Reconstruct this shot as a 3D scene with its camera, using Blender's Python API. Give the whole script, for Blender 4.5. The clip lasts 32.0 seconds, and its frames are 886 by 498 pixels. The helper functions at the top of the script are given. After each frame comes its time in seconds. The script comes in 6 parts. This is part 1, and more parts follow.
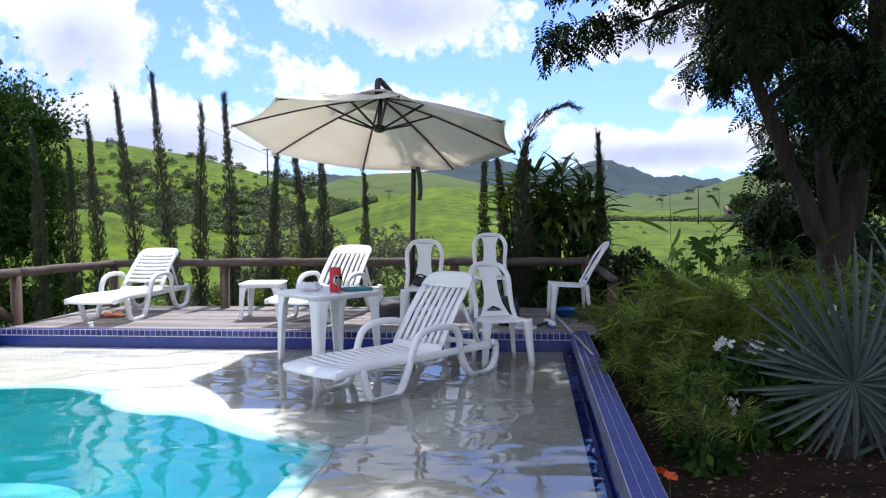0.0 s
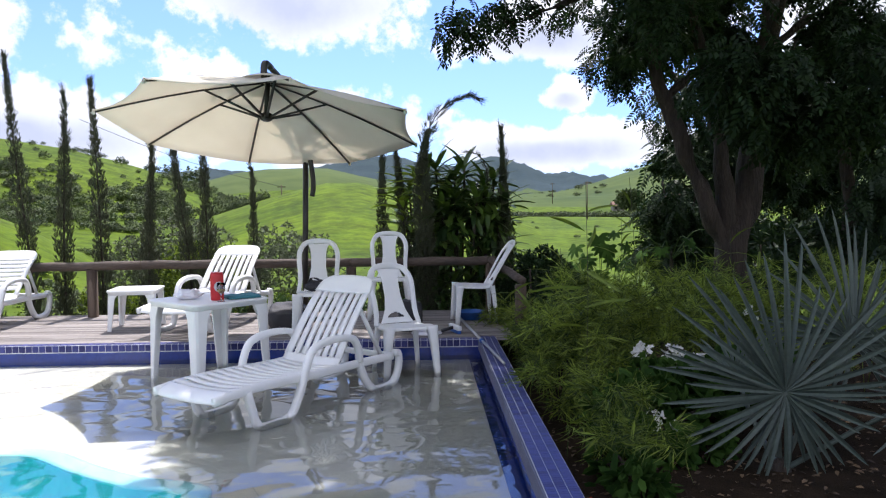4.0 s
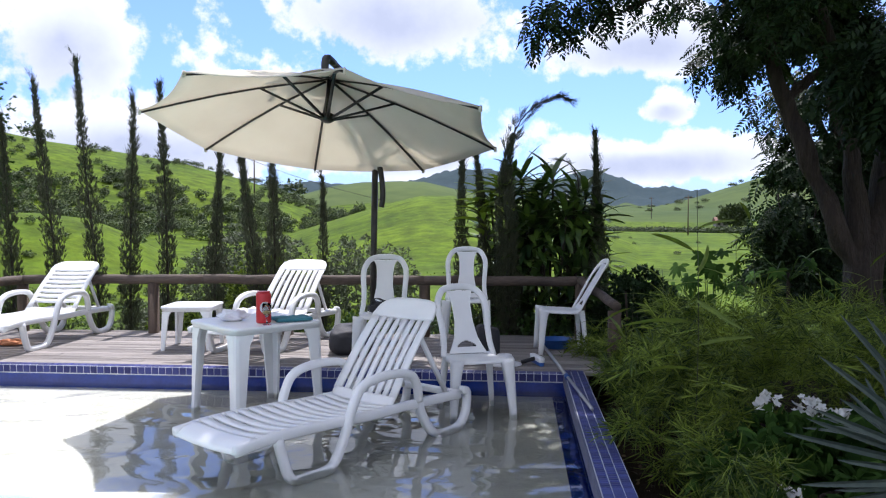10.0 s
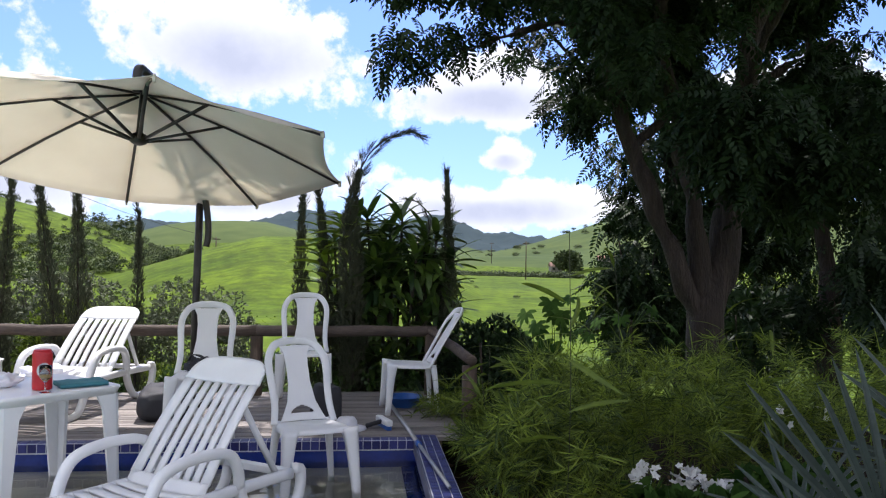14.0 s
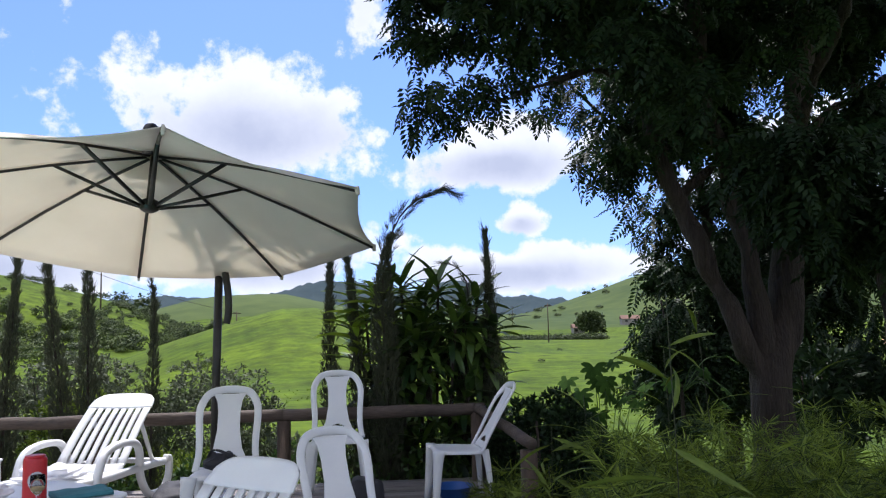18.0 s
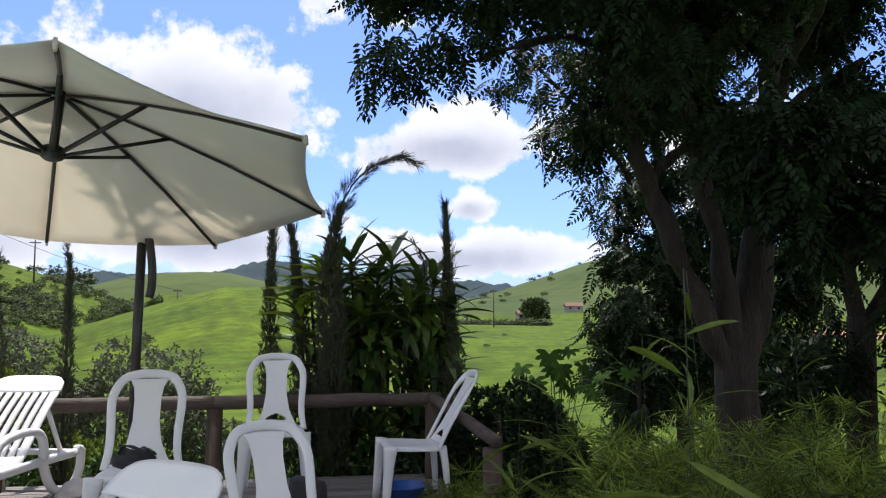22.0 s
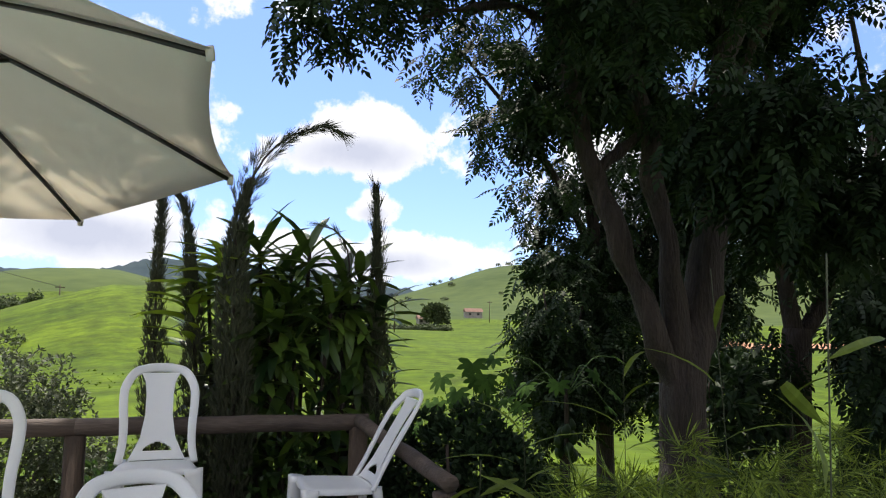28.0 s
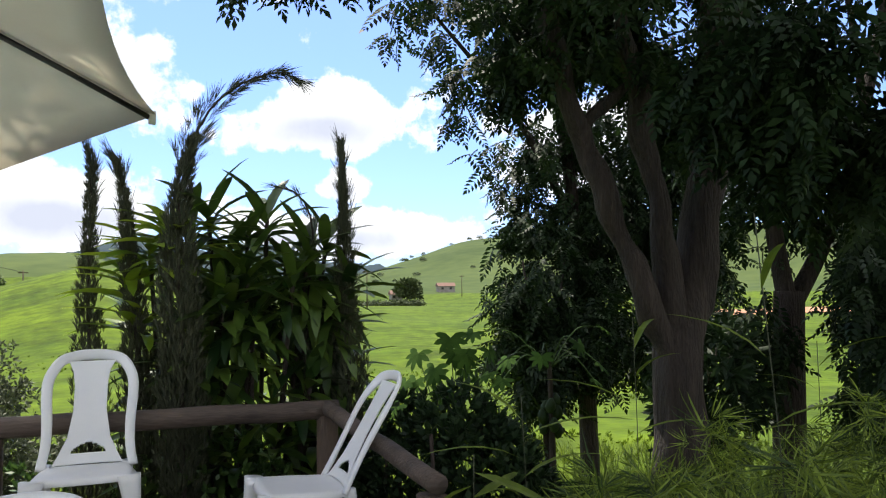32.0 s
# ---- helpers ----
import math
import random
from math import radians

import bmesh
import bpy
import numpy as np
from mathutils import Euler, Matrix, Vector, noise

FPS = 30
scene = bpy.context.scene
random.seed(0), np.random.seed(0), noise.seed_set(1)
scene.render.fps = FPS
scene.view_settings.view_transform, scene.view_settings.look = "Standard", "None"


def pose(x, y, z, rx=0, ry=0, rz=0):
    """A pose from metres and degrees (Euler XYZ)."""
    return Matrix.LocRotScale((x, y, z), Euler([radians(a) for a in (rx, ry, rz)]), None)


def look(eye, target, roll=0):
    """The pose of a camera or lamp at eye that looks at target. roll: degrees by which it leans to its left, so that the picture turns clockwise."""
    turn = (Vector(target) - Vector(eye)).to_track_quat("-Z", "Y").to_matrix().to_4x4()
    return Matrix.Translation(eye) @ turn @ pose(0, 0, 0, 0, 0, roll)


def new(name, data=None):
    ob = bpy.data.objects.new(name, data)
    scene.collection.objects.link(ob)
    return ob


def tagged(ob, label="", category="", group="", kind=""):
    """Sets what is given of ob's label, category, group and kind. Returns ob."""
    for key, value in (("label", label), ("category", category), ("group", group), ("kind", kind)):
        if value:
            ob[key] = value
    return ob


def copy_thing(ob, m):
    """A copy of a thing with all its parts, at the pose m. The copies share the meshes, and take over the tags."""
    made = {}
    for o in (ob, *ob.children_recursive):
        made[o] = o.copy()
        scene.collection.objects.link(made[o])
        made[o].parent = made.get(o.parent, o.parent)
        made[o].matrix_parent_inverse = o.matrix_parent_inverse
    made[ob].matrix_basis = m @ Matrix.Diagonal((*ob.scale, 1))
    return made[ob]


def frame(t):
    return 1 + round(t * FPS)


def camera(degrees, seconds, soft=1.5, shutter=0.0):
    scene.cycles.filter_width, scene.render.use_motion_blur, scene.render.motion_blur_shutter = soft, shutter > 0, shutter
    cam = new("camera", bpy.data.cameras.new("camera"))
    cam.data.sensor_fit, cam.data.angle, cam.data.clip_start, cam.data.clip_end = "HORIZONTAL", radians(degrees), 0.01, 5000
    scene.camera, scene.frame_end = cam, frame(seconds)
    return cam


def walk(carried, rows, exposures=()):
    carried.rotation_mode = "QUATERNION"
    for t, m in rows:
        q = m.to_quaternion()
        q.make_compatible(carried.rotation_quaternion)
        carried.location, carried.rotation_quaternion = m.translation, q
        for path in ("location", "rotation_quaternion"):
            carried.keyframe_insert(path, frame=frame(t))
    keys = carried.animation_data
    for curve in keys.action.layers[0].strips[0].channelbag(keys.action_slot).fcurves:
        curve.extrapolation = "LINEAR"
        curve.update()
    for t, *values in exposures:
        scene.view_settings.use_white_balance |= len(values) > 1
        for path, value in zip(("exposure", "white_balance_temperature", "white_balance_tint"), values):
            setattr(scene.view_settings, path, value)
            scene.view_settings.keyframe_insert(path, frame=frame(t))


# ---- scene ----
cam = camera(59.6, 32.0, soft=1.2)
METRES, EYE, TILT, LEAN, TURN = 6.25, 1.23, -2.8, 0.5, 6.3
ROWS = [
    (0.0, 0.0, 0.0, 0.0, 0.0, 0.0, -0.0),
    (0.5, -0.0121, 0.0137, 0.0007, -5.53, -0.41, 0.31),
    (1.0, -0.0186, 0.0231, -0.0009, -8.01, -0.44, 0.39),
    (1.5, -0.0189, 0.0301, -0.0007, -7.49, -0.49, 0.37),
    (2.0, -0.0062, 0.0462, 0.0012, -6.96, -0.63, 0.45),
    (2.5, 0.0121, 0.0618, 0.0029, -6.89, -0.48, -0.14),
    (4.5, -0.007, 0.1074, 0.0072, -7.9, -0.21, 0.68),
    (5.0, -0.0075, 0.1169, 0.0067, -5.89, 1.03, 0.55),
    (5.5, 0.0036, 0.1328, 0.0075, -3.33, 1.73, 0.81),
    (6.0, 0.0179, 0.1452, 0.0098, 0.49, 2.04, 0.11),
    (6.5, 0.0229, 0.1553, 0.0092, 2.85, 1.77, -0.36),
    (7.0, 0.0211, 0.1703, 0.0084, 4.62, 0.91, 0.04),
    (7.5, 0.0116, 0.1897, 0.0097, 2.41, 0.36, 0.72),
    (8.0, 0.0058, 0.2018, 0.009, -0.9, 0.05, 0.98),
    (8.5, 0.0079, 0.2068, 0.0097, -1.62, -0.09, 0.88),
    (9.0, 0.0218, 0.22, 0.0118, -0.9, -0.1, 1.08),
    (9.5, 0.0349, 0.2309, 0.0131, -0.22, 0.28, 0.19),
    (10.0, 0.0355, 0.2427, 0.0129, -0.78, 0.66, -0.39),
    (10.5, 0.0264, 0.2637, 0.0138, -3.89, 1.0, -0.98),
    (11.0, 0.0173, 0.2795, 0.0141, -8.26, 1.38, -0.98),
    (11.5, 0.0171, 0.2905, 0.0129, -10.53, 1.63, -1.38),
    (12.0, 0.0296, 0.3042, 0.0143, -12.9, 1.54, -1.1),
    (12.5, 0.0443, 0.3179, 0.017, -14.55, 1.56, -1.19),
    (13.0, 0.0524, 0.3306, 0.0177, -12.03, 2.62, -1.51),
    (13.5, 0.0541, 0.3421, 0.0182, -11.56, 3.28, -1.37),
    (14.0, 0.0462, 0.3632, 0.0204, -12.31, 3.92, -0.65),
    (14.5, 0.0369, 0.3827, 0.0236, -13.33, 4.8, 0.12),
    (16.5, 0.068, 0.4292, 0.0289, -11.08, 10.29, 1.57),
    (17.0, 0.06, 0.4468, 0.0293, -9.89, 9.75, 1.52),
    (17.5, 0.0461, 0.465, 0.0313, -9.32, 9.26, 1.54),
    (18.0, 0.0372, 0.4754, 0.0308, -10.69, 8.8, 1.43),
    (18.5, 0.0359, 0.4858, 0.0304, -10.4, 8.4, 0.64),
    (19.0, 0.0435, 0.5038, 0.0318, -7.96, 8.25, -0.07),
    (19.5, 0.0566, 0.5229, 0.0326, -6.49, 8.19, -1.1),
    (20.0, 0.0595, 0.5318, 0.0319, -5.27, 8.06, -1.57),
    (20.5, 0.0541, 0.5458, 0.0328, -4.21, 7.87, -1.52),
    (21.0, 0.0441, 0.5588, 0.0346, -6.97, 7.58, -1.15),
    (21.5, 0.0418, 0.5676, 0.0345, -11.72, 7.45, -0.13),
    (22.0, 0.0464, 0.5819, 0.0339, -14.77, 7.53, 0.29),
    (22.5, 0.0586, 0.6024, 0.0372, -13.45, 8.42, -0.8),
    (23.0, 0.0719, 0.6185, 0.0382, -13.88, 9.65, -1.59),
    (23.5, 0.0759, 0.6278, 0.037, -13.64, 9.92, -1.63),
    (24.0, 0.0702, 0.6456, 0.0379, -13.54, 8.9, -1.7),
    (24.5, 0.061, 0.6655, 0.0395, -16.97, 8.14, -1.48),
    (25.0, 0.059, 0.6805, 0.0383, -19.26, 7.53, -1.21),
    (25.5, 0.0637, 0.6953, 0.0388, -19.29, 6.88, -1.37),
    (27.5, 0.0596, 0.7509, 0.0429, -18.03, 7.38, -0.95),
    (28.0, 0.0596, 0.7595, 0.0423, -22.21, 7.85, -0.46),
    (28.5, 0.0687, 0.7731, 0.0425, -22.95, 7.99, -0.5),
    (29.0, 0.084, 0.7905, 0.0454, -22.79, 8.05, -1.24),
    (29.5, 0.0923, 0.8003, 0.0457, -22.22, 8.27, -1.5),
    (30.0, 0.0912, 0.8108, 0.0467, -22.36, 8.66, -0.71),
    (30.5, 0.0823, 0.8239, 0.0482, -27.17, 8.81, 0.98),
    (31.0, 0.0761, 0.8332, 0.047, -30.1, 9.02, 1.9),
    (31.5, 0.0807, 0.8421, 0.0452, -29.31, 8.92, 1.48),
    (32.0, 0.0941, 0.8578, 0.0424, -24.16, 5.98, 1.26),
]
walk(cam, [(t, pose(0, 0, EYE, TILT, LEAN, TURN) @ pose(METRES * x, METRES * y, METRES * z, 90 + pitch, roll, yaw)) for t, x, y, z, yaw, pitch, roll in ROWS], exposures=[(0.0, 0.78, 5860, 17), (1.0, 0.9, 6110, 17), (5.0, 0.86, 6110, 17), (6.0, 0.76, 5810, 17), (10.0, 0.78, 5960, 17), (13.0, 0.86, 6310, 17), (17.0, 0.67, 5960, 17), (22.0, 0.61, 6350, 15), (26.0, 0.8, 6600, 14), (30.0, 0.84, 6700, 12), (32.0, 1.02, 6700, 11)])

# ---- world, sun, exposure ----
SUN_EL, SUN_AZ = 64.5, 0.0          # the sun stands ahead of the walk, high
sun_dir = Vector((0.0, math.cos(radians(SUN_EL)), math.sin(radians(SUN_EL))))
sun_data = bpy.data.lights.new("sun", "SUN")
sun_data.energy, sun_data.angle, sun_data.color = 4.3, radians(0.53), (1.0, 0.95, 0.87)
sun = new("sun", sun_data)
sun.matrix_world = look((0, 0, 30), Vector((0, 0, 30)) - sun_dir)

world = bpy.data.worlds.new("sky")
scene.world = world
world.use_nodes = True
wn, wl = world.node_tree.nodes, world.node_tree.links
wn.clear()


def wmath(op, a, b=None, c=None):
    n = wn.new("ShaderNodeMath")
    n.operation = op
    for i, v in enumerate((a, b, c)):
        if v is None:
            continue
        if isinstance(v, (int, float)):
            n.inputs[i].default_value = v
        else:
            wl.new(v, n.inputs[i])
    return n.outputs[0]


w_out = wn.new("ShaderNodeOutputWorld")
w_bg = wn.new("ShaderNodeBackground")
w_sky = wn.new("ShaderNodeTexSky")
w_sky.sky_type, w_sky.sun_disc = "NISHITA", False
w_sky.sun_elevation, w_sky.sun_rotation = radians(SUN_EL), radians(SUN_AZ)
w_sky.dust_density, w_sky.air_density, w_sky.ozone_density = 0.8, 1.0, 1.4
w_geo = wn.new("ShaderNodeTexCoord")
w_xyz = wn.new("ShaderNodeSeparateXYZ")
wl.new(w_geo.outputs["Generated"], w_xyz.inputs[0])
az = wmath("MULTIPLY", wmath("ARCTAN2", w_xyz.outputs[0], w_xyz.outputs[1]), 57.2958)
el = wmath("MULTIPLY", wmath("ARCSINE", w_xyz.outputs[2]), 57.2958)
# cloud banks: azimuth, elevation, half width, half height in degrees
CLOUDS = [(-9.5, 15.8, 10.5, 4.8), (9.0, 12.6, 9.0, 2.6), (10.4, 7.9, 2.2, 1.3), (9.0, 4.4, 11.0, 1.9), (-31.5, 12.0, 5.5, 4.6),
          (-27.0, 5.6, 13.0, 3.2), (-9.0, 6.0, 10.0, 3.0), (34.0, 10.0, 12.0, 4.0), (-55.0, 14.0, 14.0, 6.0), (-13.0, 31.0, 14.0, 5.0),
          (4.0, 27.0, 10.0, 2.2), (-36.0, 24.0, 9.0, 3.5)]
w_noise = wn.new("ShaderNodeTexNoise")
w_noise.inputs["Scale"].default_value, w_noise.inputs["Detail"].default_value, w_noise.inputs["Roughness"].default_value = 7.0, 8.0, 0.6
wl.new(w_geo.outputs["Generated"], w_noise.inputs["Vector"])
w_fine = wn.new("ShaderNodeTexNoise")
w_fine.inputs["Scale"].default_value, w_fine.inputs["Detail"].default_value, w_fine.inputs["Roughness"].default_value = 22.0, 6.0, 0.62
wl.new(w_geo.outputs["Generated"], w_fine.inputs["Vector"])
field = None
belly = None
for ca, ce, wa, we in CLOUDS:
    du = wmath("DIVIDE", wmath("SUBTRACT", az, ca), wa)
    dv = wmath("DIVIDE", wmath("SUBTRACT", el, ce), we)
    d = wmath("SUBTRACT", 1.0, wmath("SQRT", wmath("ADD", wmath("MULTIPLY", du, du), wmath("MULTIPLY", dv, dv))))
    low = wmath("MULTIPLY", wmath("MAXIMUM", d, 0.0), wmath("SUBTRACT", 0.55, dv))
    field = d if field is None else wmath("MAXIMUM", field, d)
    belly = low if belly is None else wmath("MAXIMUM", belly, low)
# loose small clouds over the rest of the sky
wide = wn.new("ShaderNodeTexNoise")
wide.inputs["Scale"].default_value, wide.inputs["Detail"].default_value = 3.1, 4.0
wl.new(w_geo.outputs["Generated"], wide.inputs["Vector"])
# cover thickened overhead and to the sides, out of view, as added fill light
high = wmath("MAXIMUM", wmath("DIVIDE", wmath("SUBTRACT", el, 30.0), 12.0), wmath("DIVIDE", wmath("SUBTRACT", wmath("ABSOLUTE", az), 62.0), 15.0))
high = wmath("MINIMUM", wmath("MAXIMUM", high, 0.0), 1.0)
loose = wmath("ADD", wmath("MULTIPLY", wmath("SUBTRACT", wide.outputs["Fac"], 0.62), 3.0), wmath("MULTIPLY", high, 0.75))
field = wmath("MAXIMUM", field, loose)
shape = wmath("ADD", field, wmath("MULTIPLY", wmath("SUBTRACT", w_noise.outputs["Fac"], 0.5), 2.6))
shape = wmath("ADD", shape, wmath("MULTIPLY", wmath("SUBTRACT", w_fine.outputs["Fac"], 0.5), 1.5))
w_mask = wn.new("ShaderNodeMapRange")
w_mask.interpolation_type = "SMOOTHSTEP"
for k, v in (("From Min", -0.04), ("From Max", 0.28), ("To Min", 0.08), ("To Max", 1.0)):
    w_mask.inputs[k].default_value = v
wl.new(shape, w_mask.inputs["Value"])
w_ramp = wn.new("ShaderNodeMapRange")
for k, v in (("From Min", 0.06), ("From Max", 0.62)):
    w_ramp.inputs[k].default_value = v
wl.new(wmath("ADD", belly, wmath("MULTIPLY", wmath("SUBTRACT", w_noise.outputs["Fac"], 0.5), 0.9)), w_ramp.inputs["Value"])
w_cloud = wn.new("ShaderNodeMix")
w_cloud.data_type = "RGBA"
w_cloud.inputs[6].default_value, w_cloud.inputs[7].default_value = (6.5, 6.75, 7.0, 1), (3.8, 4.15, 5.0, 1)
wl.new(w_ramp.outputs[0], w_cloud.inputs[0])
w_blue = wn.new("ShaderNodeMix")
w_blue.data_type, w_blue.blend_type = "RGBA", "MULTIPLY"
w_blue.inputs[0].default_value, w_blue.inputs[7].default_value = 1.0, (0.60, 0.82, 1.40, 1)
wl.new(w_sky.outputs[0], w_blue.inputs[6])
w_mix = wn.new("ShaderNodeMix")
w_mix.data_type = "RGBA"
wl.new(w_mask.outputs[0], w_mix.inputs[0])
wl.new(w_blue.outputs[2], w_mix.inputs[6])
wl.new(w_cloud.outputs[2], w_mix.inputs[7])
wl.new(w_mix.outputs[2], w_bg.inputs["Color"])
w_bg.inputs["Strength"].default_value = 0.1
wl.new(w_bg.outputs[0], w_out.inputs["Surface"])


# ---- materials ----
def mat(name, dark, light, rough=0.5, scale=8.0, fine=60.0, bump=0.1, metal=0.0, spec=0.5, stretch=(1, 1, 1), obj_random=0.0, island=0.0,
        translucent=0.0, streak=None, bump_dist=0.01):
    """A node material: two colours mixed by noise at two scales, with bump; optional variation per object or per island."""
    m = bpy.data.materials.new(name)
    m.use_nodes = True
    n, l = m.node_tree.nodes, m.node_tree.links
    b = n["Principled BSDF"]
    tc = n.new("ShaderNodeTexCoord")
    mp = n.new("ShaderNodeMapping")
    mp.inputs["Scale"].default_value = stretch
    l.new(tc.outputs["Object"], mp.inputs["Vector"])
    big, small = n.new("ShaderNodeTexNoise"), n.new("ShaderNodeTexNoise")
    for node, s, det in ((big, scale, 4), (small, fine, 3)):
        node.inputs["Scale"].default_value, node.inputs["Detail"].default_value = s, det
        l.new(mp.outputs[0], node.inputs["Vector"])

    def math_node(op, p, q):
        k = n.new("ShaderNodeMath")
        k.operation = op
        for i, v in enumerate((p, q)):
            if isinstance(v, (int, float)):
                k.inputs[i].default_value = v
            else:
                l.new(v, k.inputs[i])
        return k.outputs[0]

    fac = math_node("ADD", math_node("MULTIPLY", math_node("SUBTRACT", big.outputs["Fac"], 0.5), 1.5),
                    math_node("MULTIPLY", math_node("SUBTRACT", small.outputs["Fac"], 0.5), 0.9))
    fac = math_node("ADD", fac, 0.5)
    if obj_random:
        oi = n.new("ShaderNodeObjectInfo")
        fac = math_node("ADD", fac, math_node("MULTIPLY", math_node("SUBTRACT", oi.outputs["Random"], 0.5), obj_random))
    if island:
        ge = n.new("ShaderNodeNewGeometry")
        fac = math_node("ADD", fac, math_node("MULTIPLY", math_node("SUBTRACT", ge.outputs["Random Per Island"], 0.5), island))
    mx = n.new("ShaderNodeMix")
    mx.data_type, mx.clamp_factor = "RGBA", True
    mx.inputs[6].default_value, mx.inputs[7].default_value = (*dark, 1), (*light, 1)
    l.new(fac, mx.inputs[0])
    l.new(mx.outputs[2], b.inputs["Base Color"])
    b.inputs["Roughness"].default_value, b.inputs["Metallic"].default_value = rough, metal
    b.inputs["Specular IOR Level"].default_value = spec
    if bump:
        bp = n.new("ShaderNodeBump")
        bp.inputs["Strength"].default_value, bp.inputs["Distance"].default_value = bump, bump_dist
        l.new(small.outputs["Fac"], bp.inputs["Height"])
        l.new(bp.outputs[0], b.inputs["Normal"])
    if translucent:
        tr, ms = n.new("ShaderNodeBsdfTranslucent"), n.new("ShaderNodeMixShader")
        l.new(mx.outputs[2], tr.inputs["Color"])
        ms.inputs[0].default_value = translucent
        l.new(b.outputs[0], ms.inputs[1])
        l.new(tr.outputs[0], ms.inputs[2])
        l.new(ms.outputs[0], n["Material Output"].inputs["Surface"])
    return m


M_PLASTIC = mat("white plastic", (0.70, 0.71, 0.72), (0.80, 0.80, 0.79), rough=0.38, scale=5, fine=220, bump=0.03, bump_dist=0.002)
M_CANVAS = mat("cream canvas", (0.72, 0.68, 0.58), (0.82, 0.78, 0.68), rough=0.85, scale=3, fine=400, bump=0.08, translucent=0.47, bump_dist=0.002)
M_METAL = mat("dark bronze metal", (0.018, 0.016, 0.014), (0.045, 0.04, 0.035), rough=0.42, scale=12, fine=160, bump=0.04, metal=0.3)
M_DECK = mat("weathered deck wood", (0.115, 0.10, 0.09), (0.30, 0.27, 0.25), rough=0.75, scale=2.2, fine=26, bump=0.5, stretch=(0.35, 5, 5), obj_random=0.7)
M_LOG = mat("weathered log", (0.030, 0.021, 0.016), (0.125, 0.092, 0.070), rough=0.8, scale=3, fine=30, bump=0.6, stretch=(0.5, 3, 3))
M_POST = mat("dark post wood", (0.035, 0.024, 0.017), (0.11, 0.075, 0.052), rough=0.85, scale=4, fine=34, bump=0.6, stretch=(3, 3, 0.5))
M_TILE = mat("blue glazed tile", (0.014, 0.018, 0.10), (0.042, 0.050, 0.21), rough=0.42, spec=0.35, scale=6, fine=70, bump=0.06, obj_random=1.1, island=0.9)
M_GROUT = mat("pale grout", (0.42, 0.43, 0.46), (0.66, 0.67, 0.70), rough=0.85, scale=9, fine=120, bump=0.3)
M_BLUEWALL = mat("deep blue pool tile", (0.006, 0.016, 0.120), (0.016, 0.040, 0.235), rough=0.14, scale=4, fine=40, bump=0.05, island=0.7)
M_GREYSTRIP = mat("slate edge", (0.05, 0.055, 0.10), (0.12, 0.13, 0.19), rough=0.7, scale=6, fine=90, bump=0.3)
M_SHELF = mat("cream pool floor", (0.57, 0.54, 0.475), (0.71, 0.675, 0.605), rough=0.6, scale=1.4, fine=40, bump=0.1)
M_LINER = mat("turquoise pool liner", (0.10, 0.64, 0.69), (0.20, 0.78, 0.80), rough=0.35, scale=1.1, fine=20, bump=0.05)
M_RIM = mat("pale aqua rim", (0.34, 0.74, 0.77), (0.52, 0.82, 0.83), rough=0.35, scale=3, fine=40, bump=0.05)
M_SOIL = mat("dry leaf-strewn soil", (0.010, 0.008, 0.005), (0.046, 0.032, 0.021), rough=0.95, spec=0.05, scale=4, fine=85, bump=1.0, bump_dist=0.03)
M_BARK = mat("brown bark", (0.012, 0.009, 0.007), (0.064, 0.046, 0.036), rough=0.92, scale=3, fine=17, bump=1.0, stretch=(2.6, 2.6, 0.45), bump_dist=0.05)
M_TREELEAF = mat("dark tree leaf", (0.008, 0.022, 0.007), (0.028, 0.056, 0.016), rough=0.62, spec=0.3, scale=0.8, fine=9, bump=0, island=1.0, translucent=0.22)
M_CYPRESS = mat("dull cypress green", (0.026, 0.034, 0.016), (0.080, 0.088, 0.044), rough=0.7, scale=1.2, fine=12, bump=0, island=0.9, translucent=0.12)
M_YOUNG = mat("young strap leaf", (0.10, 0.19, 0.012), (0.30, 0.40, 0.03), rough=0.35, scale=1.0, fine=8, bump=0, island=1.0, translucent=0.45)
M_LOBED = mat("matt lobed leaf", (0.020, 0.050, 0.010), (0.060, 0.120, 0.022), rough=0.9, scale=1.0, fine=9, bump=0, island=0.9, translucent=0.25, spec=0.1)
M_DRACAENA = mat("glossy strap leaf", (0.012, 0.036, 0.008), (0.090, 0.155, 0.022), rough=0.42, scale=1.0, fine=8, bump=0, island=1.1, translucent=0.25)
M_BAMBOO = mat("yellow green fine leaf", (0.024, 0.052, 0.006), (0.235, 0.315, 0.034), rough=0.6, scale=1.1, fine=9, bump=0, island=1.2, translucent=0.40)
M_SHRUB = mat("mid green leaf", (0.022, 0.055, 0.012), (0.075, 0.145, 0.028), rough=0.45, scale=1.0, fine=9, bump=0, island=1.1, translucent=0.28)
M_GREYSHRUB = mat("grey green scrub", (0.045, 0.060, 0.028), (0.12, 0.14, 0.075), rough=0.7, scale=1.0, fine=9, bump=0, island=1.1, translucent=0.2)
M_PALM = mat("blue grey palm leaf", (0.034, 0.052, 0.043), (0.088, 0.115, 0.096), rough=0.5, scale=2.0, fine=30, bump=0.1, stretch=(1, 1, 1), island=0.5, obj_random=0.4, translucent=0.1)
M_PETAL = mat("white petal", (0.62, 0.62, 0.58), (0.82, 0.82, 0.79), rough=0.6, scale=10, fine=60, bump=0.05, island=0.4, translucent=0.25)
